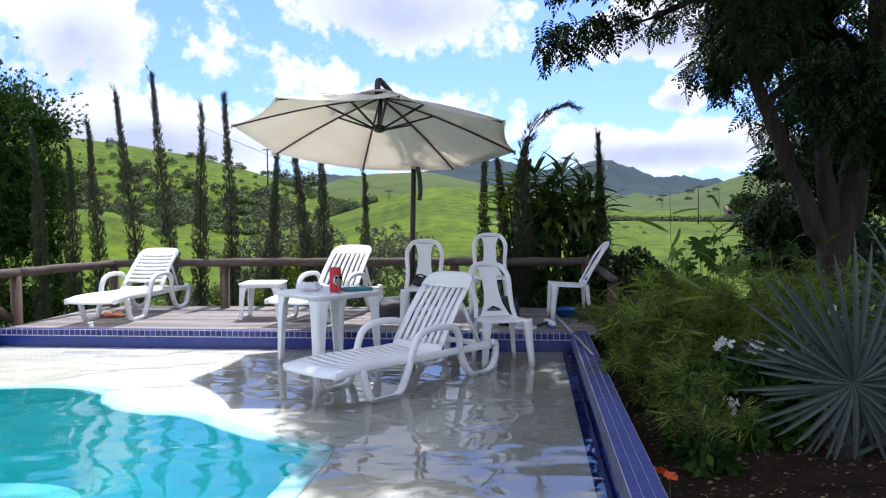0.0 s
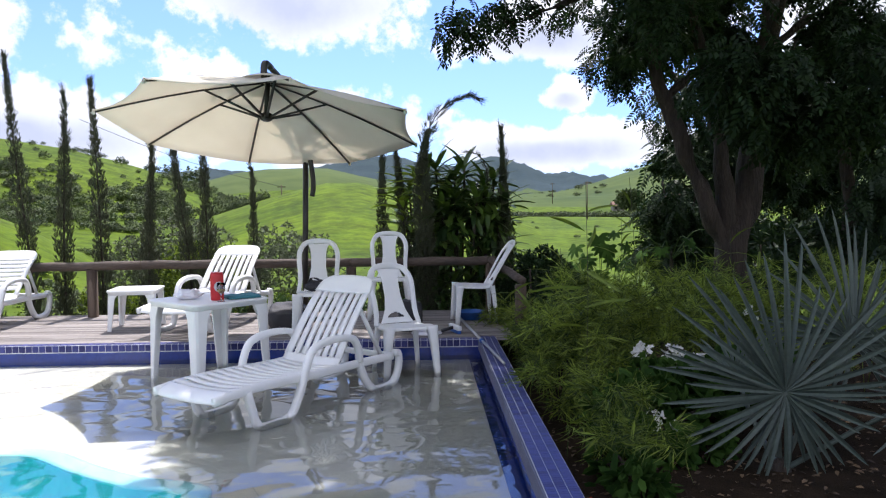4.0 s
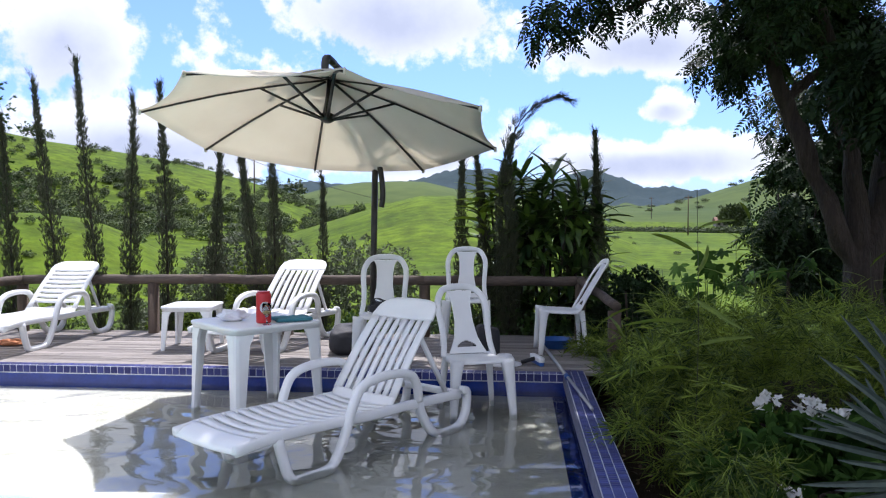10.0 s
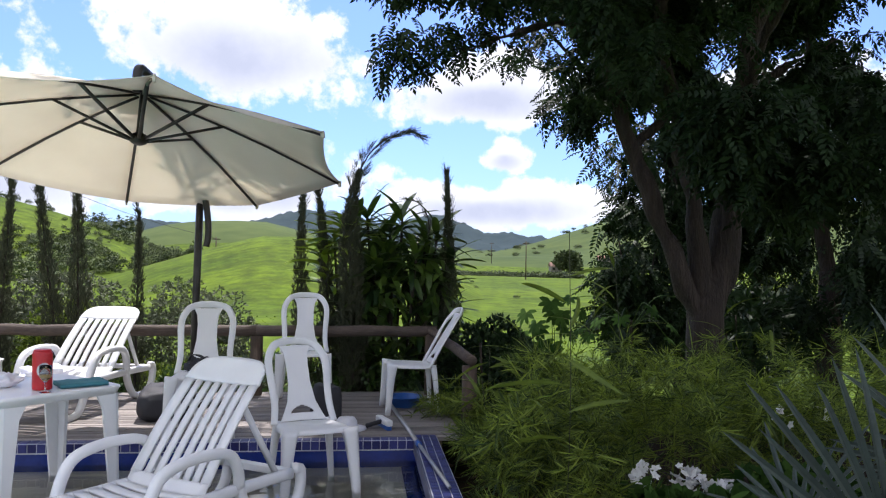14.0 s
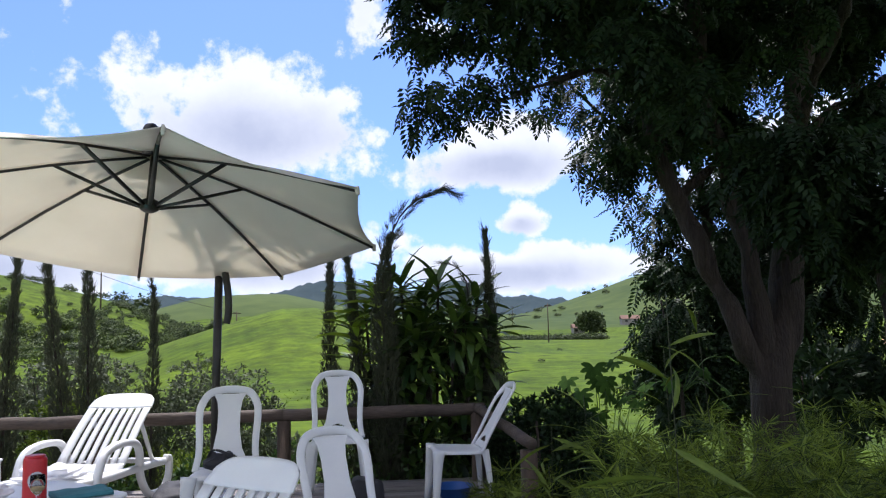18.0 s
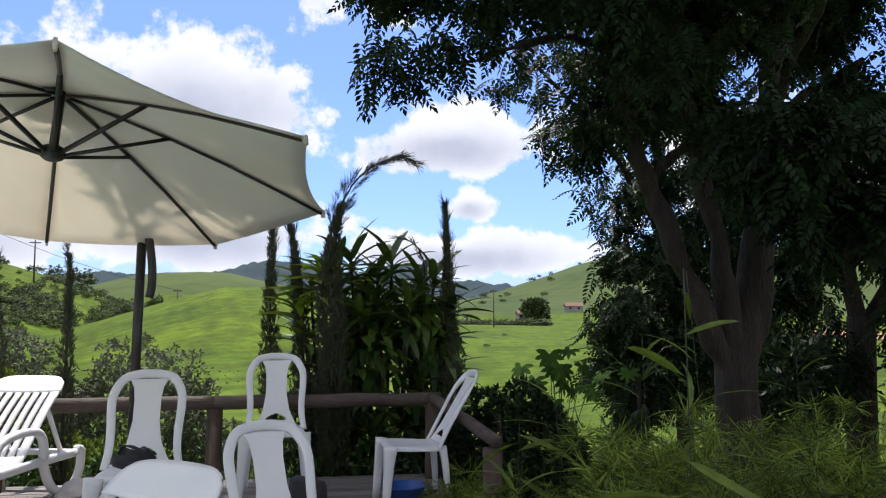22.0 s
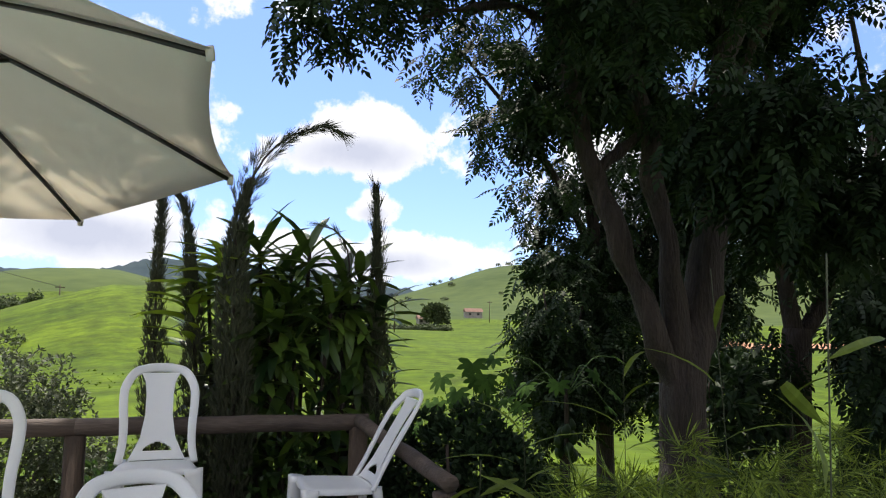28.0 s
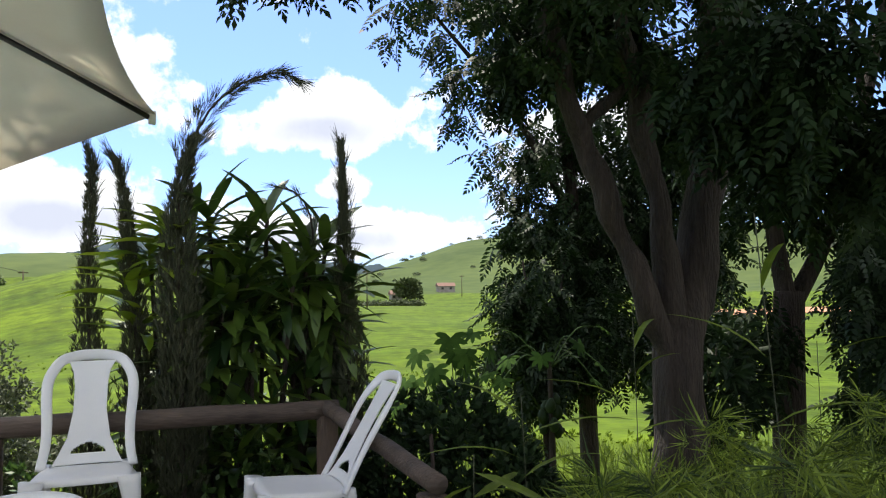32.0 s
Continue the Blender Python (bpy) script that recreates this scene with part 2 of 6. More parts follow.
M_ORANGE = mat("orange petal", (0.55, 0.06, 0.015), (0.75, 0.14, 0.03), rough=0.5, scale=10, fine=60, bump=0.05, island=0.5, translucent=0.2)
M_FARTREE = mat("far foliage", (0.024, 0.042, 0.012), (0.078, 0.105, 0.032), rough=0.8, scale=0.4, fine=3, bump=0, island=1.2, translucent=0.1)

M_MIDTREE = mat("mid green far foliage", (0.036, 0.066, 0.014), (0.112, 0.150, 0.036), rough=0.8, scale=0.4, fine=3, bump=0, island=1.2, translucent=0.1)


# ---- building tools ----
def part(name, bm, material, parent=None, label="", smooth=True):
    me = bpy.data.meshes.new(name)
    bm.to_mesh(me)
    bm.free()
    me.materials.append(material)
    if smooth:
        me.shade_smooth()
    ob = new(name, me)
    ob.parent = parent
    if label:
        tagged(ob, label)
    return ob


def mesh_part(name, verts, faces, material, parent=None, label="", smooth=False):
    me = bpy.data.meshes.new(name)
    me.from_pydata([tuple(v) for v in verts] if not isinstance(verts, np.ndarray) else verts.tolist(), [], faces if isinstance(faces, list) else faces.tolist())
    me.materials.append(material)
    if smooth:
        me.shade_smooth()
    ob = new(name, me)
    ob.parent = parent
    if label:
        tagged(ob, label)
    return ob


def thing(name, m, label, category, group="", kind=""):
    e = new(name)
    e.matrix_world = m
    e.empty_display_size = 0.1
    return tagged(e, label, category, group, kind)


def box(bm, lo, hi, bevel=0.0, m=None):
    lo, hi = Vector(lo), Vector(hi)
    r = bmesh.ops.create_cube(bm, size=1.0, matrix=Matrix.LocRotScale((lo + hi) / 2, None, hi - lo))
    if bevel:
        es = list({e for v in r["verts"] for e in v.link_edges})
        bmesh.ops.bevel(bm, geom=es, offset=bevel, segments=2, affect="EDGES", profile=0.6)
    if m is not None:
        bmesh.ops.transform(bm, matrix=m, verts=bm.verts)
    return bm


def smooth_path(pts, n=6, closed=False):
    """Points of a Catmull-Rom line through pts."""
    p = [Vector(q) for q in pts]
    out = []
    k = len(p)
    for i in range(k if closed else k - 1):
        a = p[(i - 1) % k] if closed or i > 0 else p[0] * 2 - p[1]
        b, c = p[i], p[(i + 1) % k]
        d = p[(i + 2) % k] if closed or i + 2 < k else p[-1] * 2 - p[-2]
        for j in range(n):
            t = j / n
            out.append(0.5 * ((2 * b) + (c - a) * t + (2 * a - 5 * b + 4 * c - d) * t * t + (3 * b - a - 3 * c + d) * t ** 3))
    if not closed:
        out.append(p[-1])
    return out


def sweep(bm, pts, w, h, side=(1, 0, 0), sides=8, square=0.6, closed=False, caps=True):
    """A bar along pts with a rounded section, w wide along `side` and h deep. w, h: numbers or functions of 0..1."""
    pts = [Vector(p) for p in pts]
    n, rings = len(pts), []
    side = Vector(side)
    for i, p in enumerate(pts):
        a, b = pts[(i - 1) % n if closed else max(i - 1, 0)], pts[(i + 1) % n if closed else min(i + 1, n - 1)]
        t = (b - a).normalized()
        s = (side - t * side.dot(t))
        s = s.normalized() if s.length > 1e-4 else t.orthogonal().normalized()
        u = t.cross(s)
        k = i / max(n - 1, 1)
        ww, hh = (w(k) if callable(w) else w) / 2, (h(k) if callable(h) else h) / 2
        ring = []
        for j in range(sides):
            an = 2 * math.pi * (j + 0.5) / sides
            c, q = math.cos(an), math.sin(an)
            ring.append(bm.verts.new(p + s * (math.copysign(abs(c) ** square, c) * ww) + u * (math.copysign(abs(q) ** square, q) * hh)))
        rings.append(ring)
    for i in range(n if closed else n - 1):
        r0, r1 = rings[i], rings[(i + 1) % n]
        for j in range(sides):
            bm.faces.new((r0[j], r0[(j + 1) % sides], r1[(j + 1) % sides], r1[j]))
    if caps and not closed:
        bm.faces.new(rings[0][::-1])
        bm.faces.new(rings[-1])
    return bm


def sheet(bm, fn, nu, nv, thick, keep=None):
    """A thick plate from fn(u, v) on a grid; keep(u, v) drops cells."""
    eps = 1e-3
    top, bot = {}, {}

    def nrm(u, v):
        a = Vector(fn(min(u + eps, 1), v)) - Vector(fn(max(u - eps, 0), v))
        b = Vector(fn(u, min(v + eps, 1))) - Vector(fn(u, max(v - eps, 0)))
        return a.cross(b).normalized()

    def get(i, j):
        if (i, j) not in top:
            u, v = i / nu, j / nv
            p, q = Vector(fn(u, v)), nrm(u, v) * thick / 2
            top[i, j], bot[i, j] = bm.verts.new(p + q), bm.verts.new(p - q)
        return top[i, j], bot[i, j]

    cells = {(i, j) for i in range(nu) for j in range(nv) if keep is None or keep((i + 0.5) / nu, (j + 0.5) / nv)}
    for i, j in cells:
        c = [get(i, j), get(i + 1, j), get(i + 1, j + 1), get(i, j + 1)]
        bm.faces.new([p[0] for p in c])
        bm.faces.new([p[1] for p in reversed(c)])
        for (di, dj), (a, b) in (((0, -1), (0, 1)), ((1, 0), (1, 2)), ((0, 1), (2, 3)), ((-1, 0), (3, 0))):
            if (i + di, j + dj) not in cells:
                bm.faces.new((c[b][0], c[a][0], c[a][1], c[b][1]))
    return bm


def scatter(name, tv, tf, mats, material, parent=None, label=""):
    """Many copies of one small template (vertices tv, faces tf) at the 4 x 4 matrices, joined into one mesh."""
    tv, mats = np.asarray(tv, float), np.asarray(mats, float)
    v = np.einsum("nij,kj->nki", mats[:, :3, :3], tv) + mats[:, None, :3, 3]
    k, n = len(tv), len(mats)
    tri = [f for f in tf if len(f) == 3]
    quad = [f for f in tf if len(f) == 4]
    me = bpy.data.meshes.new(name)
    off = (np.arange(n) * k)[:, None, None]
    loops, starts, pos = [], [], 0
    for fs, m in ((tri, 3), (quad, 4)):
        if fs:
            ix = (np.asarray(fs)[None] + off).reshape(-1, m)
            loops.append(ix.ravel())
            starts.append(pos + np.arange(len(ix)) * m)
            pos += ix.size
    loops, starts = np.concatenate(loops), np.concatenate(starts)
    me.vertices.add(n * k)
    me.vertices.foreach_set("co", v.ravel())
    me.loops.add(len(loops))
    me.loops.foreach_set("vertex_index", loops.astype(np.int32))
    me.polygons.add(len(starts))
    me.polygons.foreach_set("loop_start", starts.astype(np.int32))
    me.update(calc_edges=True)
    me.validate()
    me.materials.append(material)
    ob = new(name, me)
    ob.parent = parent
    if label:
        tagged(ob, label)
    return ob


def turned(p, d, up=None, s=1.0, roll=0.0, sx=None):
    """A 4 x 4 array whose y axis goes along d at p, scaled."""
    d = Vector(d).normalized()
    q = d.to_track_quat("Y", "Z").to_matrix().to_4x4()
    sc = Matrix.Diagonal((sx if sx else s, s, s, 1))
    return np.array(Matrix.Translation(p) @ q @ Matrix.Rotation(roll, 4, "Y") @ sc)


R = random.Random(7)


def rnd(a, b):
    return R.uniform(a, b)


def rdir(zlo=-1.0, zhi=1.0):
    z, a = rnd(zlo, zhi), rnd(0, 2 * math.pi)
    r = math.sqrt(max(0, 1 - z * z))
    return Vector((r * math.cos(a), r * math.sin(a), z))


def leaf(length, width, fold=0.15, droop=0.1, n=2, y0=0.0):
    """A pointed leaf along y: vertices and faces."""
    v, f = [(0, y0, 0)], []
    for i in range(1, n + 1):
        t = i / (n + 0.6)
        w = width * (1 - abs(2 * t - 0.9) ** 2 * 0.55) / 2
        z = -droop * length * t * t
        v += [(-w, y0 + length * t, z + fold * w), (0, y0 + length * t, z), (w, y0 + length * t, z + fold * w)]
    v.append((0, y0 + length, -droop * length))
    f += [(0, 2, 1), (0, 3, 2)]
    for i in range(n - 1):
        b = 1 + 3 * i
        f += [(b, b + 1, b + 4, b + 3), (b + 1, b + 2, b + 5, b + 4)]
    b, e = 1 + 3 * (n - 1), len(v) - 1
    f += [(b, b + 1, e), (b + 1, b + 2, e)]
    return v, f


def joined(pieces):
    """Joins (vertices, faces, matrix) pieces into one template."""
    V, F = [], []
    for v, f, m in pieces:
        o = len(V)
        V += [tuple(m @ Vector(p)) for p in v]
        F += [tuple(i + o for i in q) for q in f]
    return V, F


def pinnate(length, pairs, lw, ll, droop=0.35):
    """A feathered leaf: leaflets in pairs along a drooping rib."""
    out = []
    for i in range(pairs):
        t = (i + 0.6) / pairs
        y, z = length * t, -droop * length * t * t
        s = math.sin(math.pi * min(1, t * 0.8 + 0.2)) * 0.5 + 0.5
        for sg in (-1, 1):
            m = Matrix.Translation((0, y, z)) @ Matrix.Rotation(-sg * radians(68 - 22 * t), 4, "Z") @ Matrix.Rotation(radians(-14), 4, "X")
            v = [(0, 0, 0), (-lw / 2 * s, ll * 0.55 * s, 0.006), (0, ll * s, -0.02 * s), (lw / 2 * s, ll * 0.55 * s, 0.006)]
            out.append((v, [(0, 3, 2, 1)], m))
    out.append(([(0, 0, 0), (-lw / 2, ll * 0.55, 0), (0, ll, -0.02), (lw / 2, ll * 0.55, 0)], [(0, 3, 2, 1)], Matrix.Translation((0, length * 0.96, -droop * length))))
    return joined(out)


def tuft(count, length, width, spread, droop=0.3, seed=1, n=1):
    """A spray of narrow leaves from one point, along +y."""
    q = random.Random(seed)
    out = []
    for i in range(count):
        a, b = q.uniform(-spread, spread), q.uniform(-spread, spread)
        l_, w_, d_ = length * q.uniform(0.6, 1.1), width * q.uniform(0.7, 1.2), droop * q.uniform(0.3, 1.4)
        if n == 1:
            v, f = [(0, 0, 0), (w_ / 2, l_ * 0.5, -d_ * l_ * 0.25), (0, l_, -d_ * l_), (-w_ / 2, l_ * 0.5, -d_ * l_ * 0.25)], [(0, 1, 2, 3)]
        else:
            v, f = leaf(l_, w_, 0.2, d_, n)
        out.append((v, f, Matrix.Translation((0, q.uniform(0, length * 0.25), 0)) @ Euler((a, q.uniform(-3, 3), b)).to_matrix().to_4x4()))
    return joined(out)


# ---- the land ----
def lerp_table(a, table):
    xs, ys = zip(*table)
    return np.interp(a, xs, ys)


# hills: distance, half depth, crest elevation in degrees by azimuth
HILLS = [
    (72, 20, [(-90, 1.0), (-60, 1.2), (-34, 0.6), (-31, 0.25), (-28.7, -0.7), (-26, -2.2), (-22, -4.0), (60, -5)]),
    (115, 50, [(-40, -1), (-20, -1.6), (-18.6, -1.3), (-14.8, -0.1), (-12, 0.75), (-9.2, 1.5), (-7.2, 1.85), (-4.8, 1.8), (-2.3, 1.15), (1, 0.4), (5, -0.6), (9, -2.0), (60, -2)]),
    (190, 70, [(-90, 5.5), (-50, 6.2), (-36, 5.9), (-33, 5.35), (-30.3, 4.9), (-27.8, 4.6), (-24.5, 4.1), (-21.9, 3.4), (-19.5, 2.6), (-17.2, 1.8), (-15, 0.8), (-11, -0.8), (60, -2)]),
    (420, 110, [(-60, 0), (-18, 0.8), (-16, 1.8), (-13.7, 2.4), (-11.4, 2.8), (-8.9, 2.95), (-7.0, 2.9), (-4.8, 2.3), (-2.7, 1.9), (3, 0.9), (8, 0.5), (60, 0)]),
    (640, 160, [(-30, 0), (8, 0.4), (11, 1.0), (13.6, 1.75), (15.2, 2.3), (16.8, 2.9), (18, 3.3), (19.2, 3.65), (20.1, 3.8), (30, 4.4), (42, 4.3), (60, 6.0), (90, 5)]),
    (1700, 420, [(-60, 2.0), (-17.5, 2.5), (-15.4, 2.7), (-12.3, 2.5), (-9, 2.6), (-7.3, 3.0), (-5.5, 3.5), (-3.9, 3.7), (-1.5, 3.5), (1.0, 3.0), (2.7, 2.9), (3.9, 3.45), (5.1, 3.65), (6.3, 3.4), (7.9, 2.75), (9.0, 2.25),
                 (10.2, 2.2), (11.1, 2.3), (12.3, 1.95), (13.2, 2.05), (14.3, 1.65), (25, 1.8), (60, 2)]),
]


def land(x, y):
    """The land's height."""
    r = math.hypot(x, y - 4)
    a = math.degrees(math.atan2(x, y - 4)) if r > 0 else 0
    base = float(np.interp(r, [0, 9, 14, 60, 150, 300, 500, 1500, 6000], [-1.7, -1.7, -1.9, -5.2, -5.0, -2.0, 8, 22, 22]))
    z = base
    for R0, w, table in HILLS:
        if abs(a) > 115:
            continue
        top = R0 * math.tan(radians(float(lerp_table(a, table)))) + 1.2
        g = math.exp(-((r - R0) / w) ** 2)
        z = max(z, base + (top - base) * g)
    if r > 25:
        k = min(1, (r - 25) / 60)
        z += k * (noise.noise((x * 0.035, y * 0.035, 0)) * 0.9 + noise.noise((x * 0.012, y * 0.012, 3)) * 1.2 * min(2.5, r / 150))
    if r > 900:
        z += noise.noise((x * 0.006, y * 0.006, 5)) * 6 + noise.noise((x * 0.025, y * 0.025, 5)) * 6 + noise.noise((x * 0.08, y * 0.08, 5)) * 5
    return z


M_GRASS = mat("pasture grass", (0.034, 0.068, 0.003), (0.112, 0.166, 0.004), rough=0.9, scale=0.05, fine=0.7, bump=0.45, spec=0.1, bump_dist=0.2)
gn, gl = M_GRASS.node_tree.nodes, M_GRASS.node_tree.links
g_tc, g_n1, g_n2, g_mx, g_r1 = (gn.new("ShaderNode" + k) for k in ("TexCoord", "TexNoise", "TexNoise", "Mix", "MapRange"))
g_n1.inputs["Scale"].default_value, g_n1.inputs["Detail"].default_value, g_n1.inputs["Roughness"].default_value = 0.34, 12.0, 0.74
g_n2.inputs["Scale"].default_value, g_n2.inputs["Detail"].default_value = 0.012, 3.0
for k in (g_n1, g_n2):
    gl.new(g_tc.outputs["Object"], k.inputs["Vector"])
for k, v in (("From Min", 0.34), ("From Max", 0.66), ("To Min", 0.40), ("To Max", 1.25)):
    g_r1.inputs[k].default_value = v
gl.new(g_n1.outputs["Fac"], g_r1.inputs["Value"])
g_mx.data_type, g_mx.blend_type = "RGBA", "MULTIPLY"
g_mx.inputs[0].default_value = 1.0
g_b = gn["Principled BSDF"]
gl.new(g_b.inputs["Base Color"].links[0].from_socket, g_mx.inputs[6])
gl.new(g_r1.outputs[0], g_mx.inputs[7])
gl.new(g_mx.outputs[2], g_b.inputs["Base Color"])
M_DULL = mat("dull far pasture", (0.028, 0.050, 0.012), (0.074, 0.102, 0.026), rough=0.9, scale=0.018, fine=0.11, bump=0, spec=0.1)
# the blue of distance haze is mixed into this forest base colour
M_HAZY_FOREST = mat("far wooded mountain with haze tint", (0.016, 0.032, 0.038), (0.034, 0.052, 0.056), rough=0.95, scale=0.012, fine=0.07, bump=0, spec=0.1)
rings = [0.0] + [2.5 * 1.075 ** i for i in range(110)]
AZ = [-180 + 4 * i for i in range(33)] + [-48 + 0.25 * i for i in range(433)] + [64 + 4 * i for i in range(29)]     # finer ahead of the walk
NA = len(AZ)
gv, gf, gm = [(0, 4, -1.7)], [], []
for r in rings[1:]:
    for a in AZ:
        x, y = r * math.sin(radians(a)), 4 + r * math.cos(radians(a))
        gv.append((x, y, land(x, y)))
for j in range(NA):
    gf.append((0, 1 + (j + 1) % NA, 1 + j))
    gm.append(0)
for i in range(len(rings) - 2):
    for j in range(NA):
        p, q = 1 + i * NA, 1 + (i + 1) * NA
        gf.append((p + j, p + (j + 1) % NA, q + (j + 1) % NA, q + j))
        # haze-tinted forest beyond 1000 m, dull pasture beyond 310 m
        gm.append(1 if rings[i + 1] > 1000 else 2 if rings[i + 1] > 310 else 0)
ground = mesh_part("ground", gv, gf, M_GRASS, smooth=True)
ground.data.materials.append(M_HAZY_FOREST)
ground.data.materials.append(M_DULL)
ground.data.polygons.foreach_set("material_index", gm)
tagged(ground, "bright green rolling pasture hills with wooded mountains behind", "ground", kind="structure")

# far scrub and trees: clumps of small leaf faces
q = random.Random(3)
bush_v, bush_f = [], []
for i in range(250):
    d = Vector((q.gauss(0, 1), q.gauss(0, 1), q.gauss(0, 1))).normalized()
    if d.z < -0.35:
        d.z = -d.z
    p = Vector((d.x * 0.5, d.y * 0.5, 0.42 + d.z * 0.46)) * q.uniform(0.66, 1.08) * (1 + 0.18 * math.sin(d.x * 7 + d.z * 5) * math.cos(d.y * 6))
    a, b = d.orthogonal().normalized(), None
    b = d.cross(a)
    rot = q.uniform(0, 6.28)
    a, b = a * math.cos(rot) + b * math.sin(rot), b * math.cos(rot) - a * math.sin(rot)
    s = q.uniform(0.036, 0.078)
    d = d + Vector((q.uniform(-.6, .6), q.uniform(-.6, .6), q.uniform(-.6, .6)))
    o = len(bush_v)
    bush_v += [tuple(p + a * s), tuple(p + b * s * 0.7 + d * 0.05), tuple(p - a * s), tuple(p - b * s * 0.7 - d * 0.05)]
    bush_f.append((o, o + 1, o + 2, o + 3))


def at_az(a, r):
    return r * math.sin(radians(a)), 4 + r * math.cos(radians(a))


def far_bushes(name, spots, material, label):
    mats = []
    for x, y, w, h in spots:
        z = land(x, y) - 0.1 * h
        mats.append(np.array(Matrix.LocRotScale((x, y, z), Euler((0, 0, rnd(0, 6.3))), (w, w, h))))
    return tagged(scatter(name, bush_v, bush_f, mats, material), label, "bushes", kind="stuff")


spots = []
mid = []
for i in range(4600):                                  # the wooded gully and the lower half of the hillside
    a = rnd(-36, -11.5)
    r = rnd(102, 175) if a < -20 else rnd(118, 215)
    s = rnd(0.35, 1.15) * (1.7 if rnd(0, 1) < 0.12 else 1)
    up = max(0.0, r - 128 - max(0, a + 21) * 8) * 0.019
    if noise.noise((a * 0.33, r * 0.05, 9)) * 0.7 + noise.noise((a * 1.3, r * 0.22, 4)) * 0.6 + rnd(-0.25, 0.25) > -0.05 + up:
        (mid if rnd(0, 1) < 0.45 else spots).append((*at_az(a, r), s * 1.45, s * rnd(0.7, 1.35)))
for i in range(330):                                   # nearer bushes on the rough ground before it
    a, r = rnd(-42, -12.5), rnd(30, 88)
    s = rnd(0.3, 0.95)
    if noise.noise((a * 0.3, r * 0.06, 2)) + rnd(-0.3, 0.3) > 0.0:
        (mid if rnd(0, 1) < 0.6 else spots).append((*at_az(a, r), s * 1.3, s * rnd(0.7, 1.2)))
far_bushes("gully_scrub", spots, M_FARTREE, "dark green trees and scrub in the gully below the hill")
far_bushes("hillside_bushes", mid, M_MIDTREE, "lighter green bushes scattered below the hill")
spots = []
for i in range(70):                                   # a few on the slopes
    a = rnd(-40, -12)
    r = rnd(120, 185)
    s = rnd(0.7, 1.9)
    spots.append((*at_az(a, r), s * 1.3, s))
for i in range(14):                                   # the far hedge and low weeds across the valley
    a = rnd(-3, 17)
    spots.append((*at_az(a, rnd(55, 140)), rnd(0.5, 1.3), rnd(0.2, 0.5)))
for i in range(130):
    a = 4.5 + i * 0.09
    spots.append((*at_az(a, 262 - i * 0.35 + rnd(-3, 3)), rnd(2.4, 4.0), rnd(1.4, 2.6)))
for i in range(60):
    a = rnd(6, 30)
    spots.append((*at_az(a, rnd(430, 660)), rnd(2, 6), rnd(1.2, 3.5)))
for a, s in ((-33.8, 3.6), (-33.0, 2.5), (-16.6, 4.5), (-18.2, 3.0)):
    spots.append((*at_az(a, 182), s * 1.3, s))
far_bushes("hillside_scrub", spots, M_FARTREE, "scattered dark shrubs and hedge rows on the pasture")


tuft_v, tuft_f = tuft(7, 0.34, 0.10, 0.9, 0.3, 41)
mats = []
for i in range(5000):
    a, r = rnd(-42, 38), 16 * (58 / 16) ** rnd(0, 1)
    x, y = at_az(a, r)
    if y > 13 and noise.noise((x * 0.12, y * 0.12, 4)) > -0.1:
        mats.append(turned((x, y, land(x, y) - 0.03), (rnd(-.5, .5), rnd(-.5, .5), 1), s=rnd(0.25, 0.75) * (0.7 + r / 400), roll=rnd(0, 6)))
M_TUFT = mat("pasture tufts", (0.050, 0.090, 0.006), (0.108, 0.158, 0.010), rough=0.9, scale=0.05, fine=0.7, bump=0, spec=0.1, island=1.0, translucent=0.3)
tagged(scatter("pasture_tufts", tuft_v, tuft_f, mats, M_TUFT), "tufts of coarse grass on the pasture", "grass", kind="stuff")


def branch_tree(name, x, y, z0, height, spread, label, material, leaf_t, count, lean=(0, 0)):
    """A small tree: a tapered trunk with limbs and clumps of leaves."""
    t = thing(name, pose(x, y, z0), label, "tree")
    bm = bmesh.new()
    tips = []
    top = Vector((lean[0], lean[1], height * 0.62))
    sweep(bm, smooth_path([(0, 0, -0.2), top * 0.4 + Vector((0.03, 0, 0)) * height, top], 5), lambda k: height * (0.05 - 0.03 * k), lambda k: height * (0.05 - 0.03 * k))
    for i in range(11):
        b = top * rnd(0.45, 1.0)
        d = rdir(0.0, 0.8)
        e = b + Vector((d.x * spread, d.y * spread, abs(d.z) * height * 0.42 + 0.05 * height))
        sweep(bm, smooth_path([b, (b + e) / 2 + Vector((0, 0, 0.06 * height)), e], 4), lambda k: height * (0.018 - 0.012 * k), lambda k: height * (0.018 - 0.012 * k), sides=5)
        tips.append(e)
    part("trunk", bm, M_BARK, t)
    mats = []
    for i in range(count):
        c = R.choice(tips)
        d = rdir()
        p = c + d * (abs(R.gauss(0, 0.42)) + 0.1) * spread * 0.62
        mats.append(turned(p, d + Vector((0, 0, -0.3)), s=rnd(0.7, 1.2), roll=rnd(0, 6)))
    scatter("crown", leaf_t[0], leaf_t[1], mats, material, t)
    return t


far_leaf = tuft(10, 1.7, 0.9, 1.4, 0.1, 5)
x, y = at_az(15.2, 290)
branch_tree("tree", x, y, land(x, y), 7.0, 3.4, "round dark tree standing alone on the far pasture", M_FARTREE, far_leaf, 900)
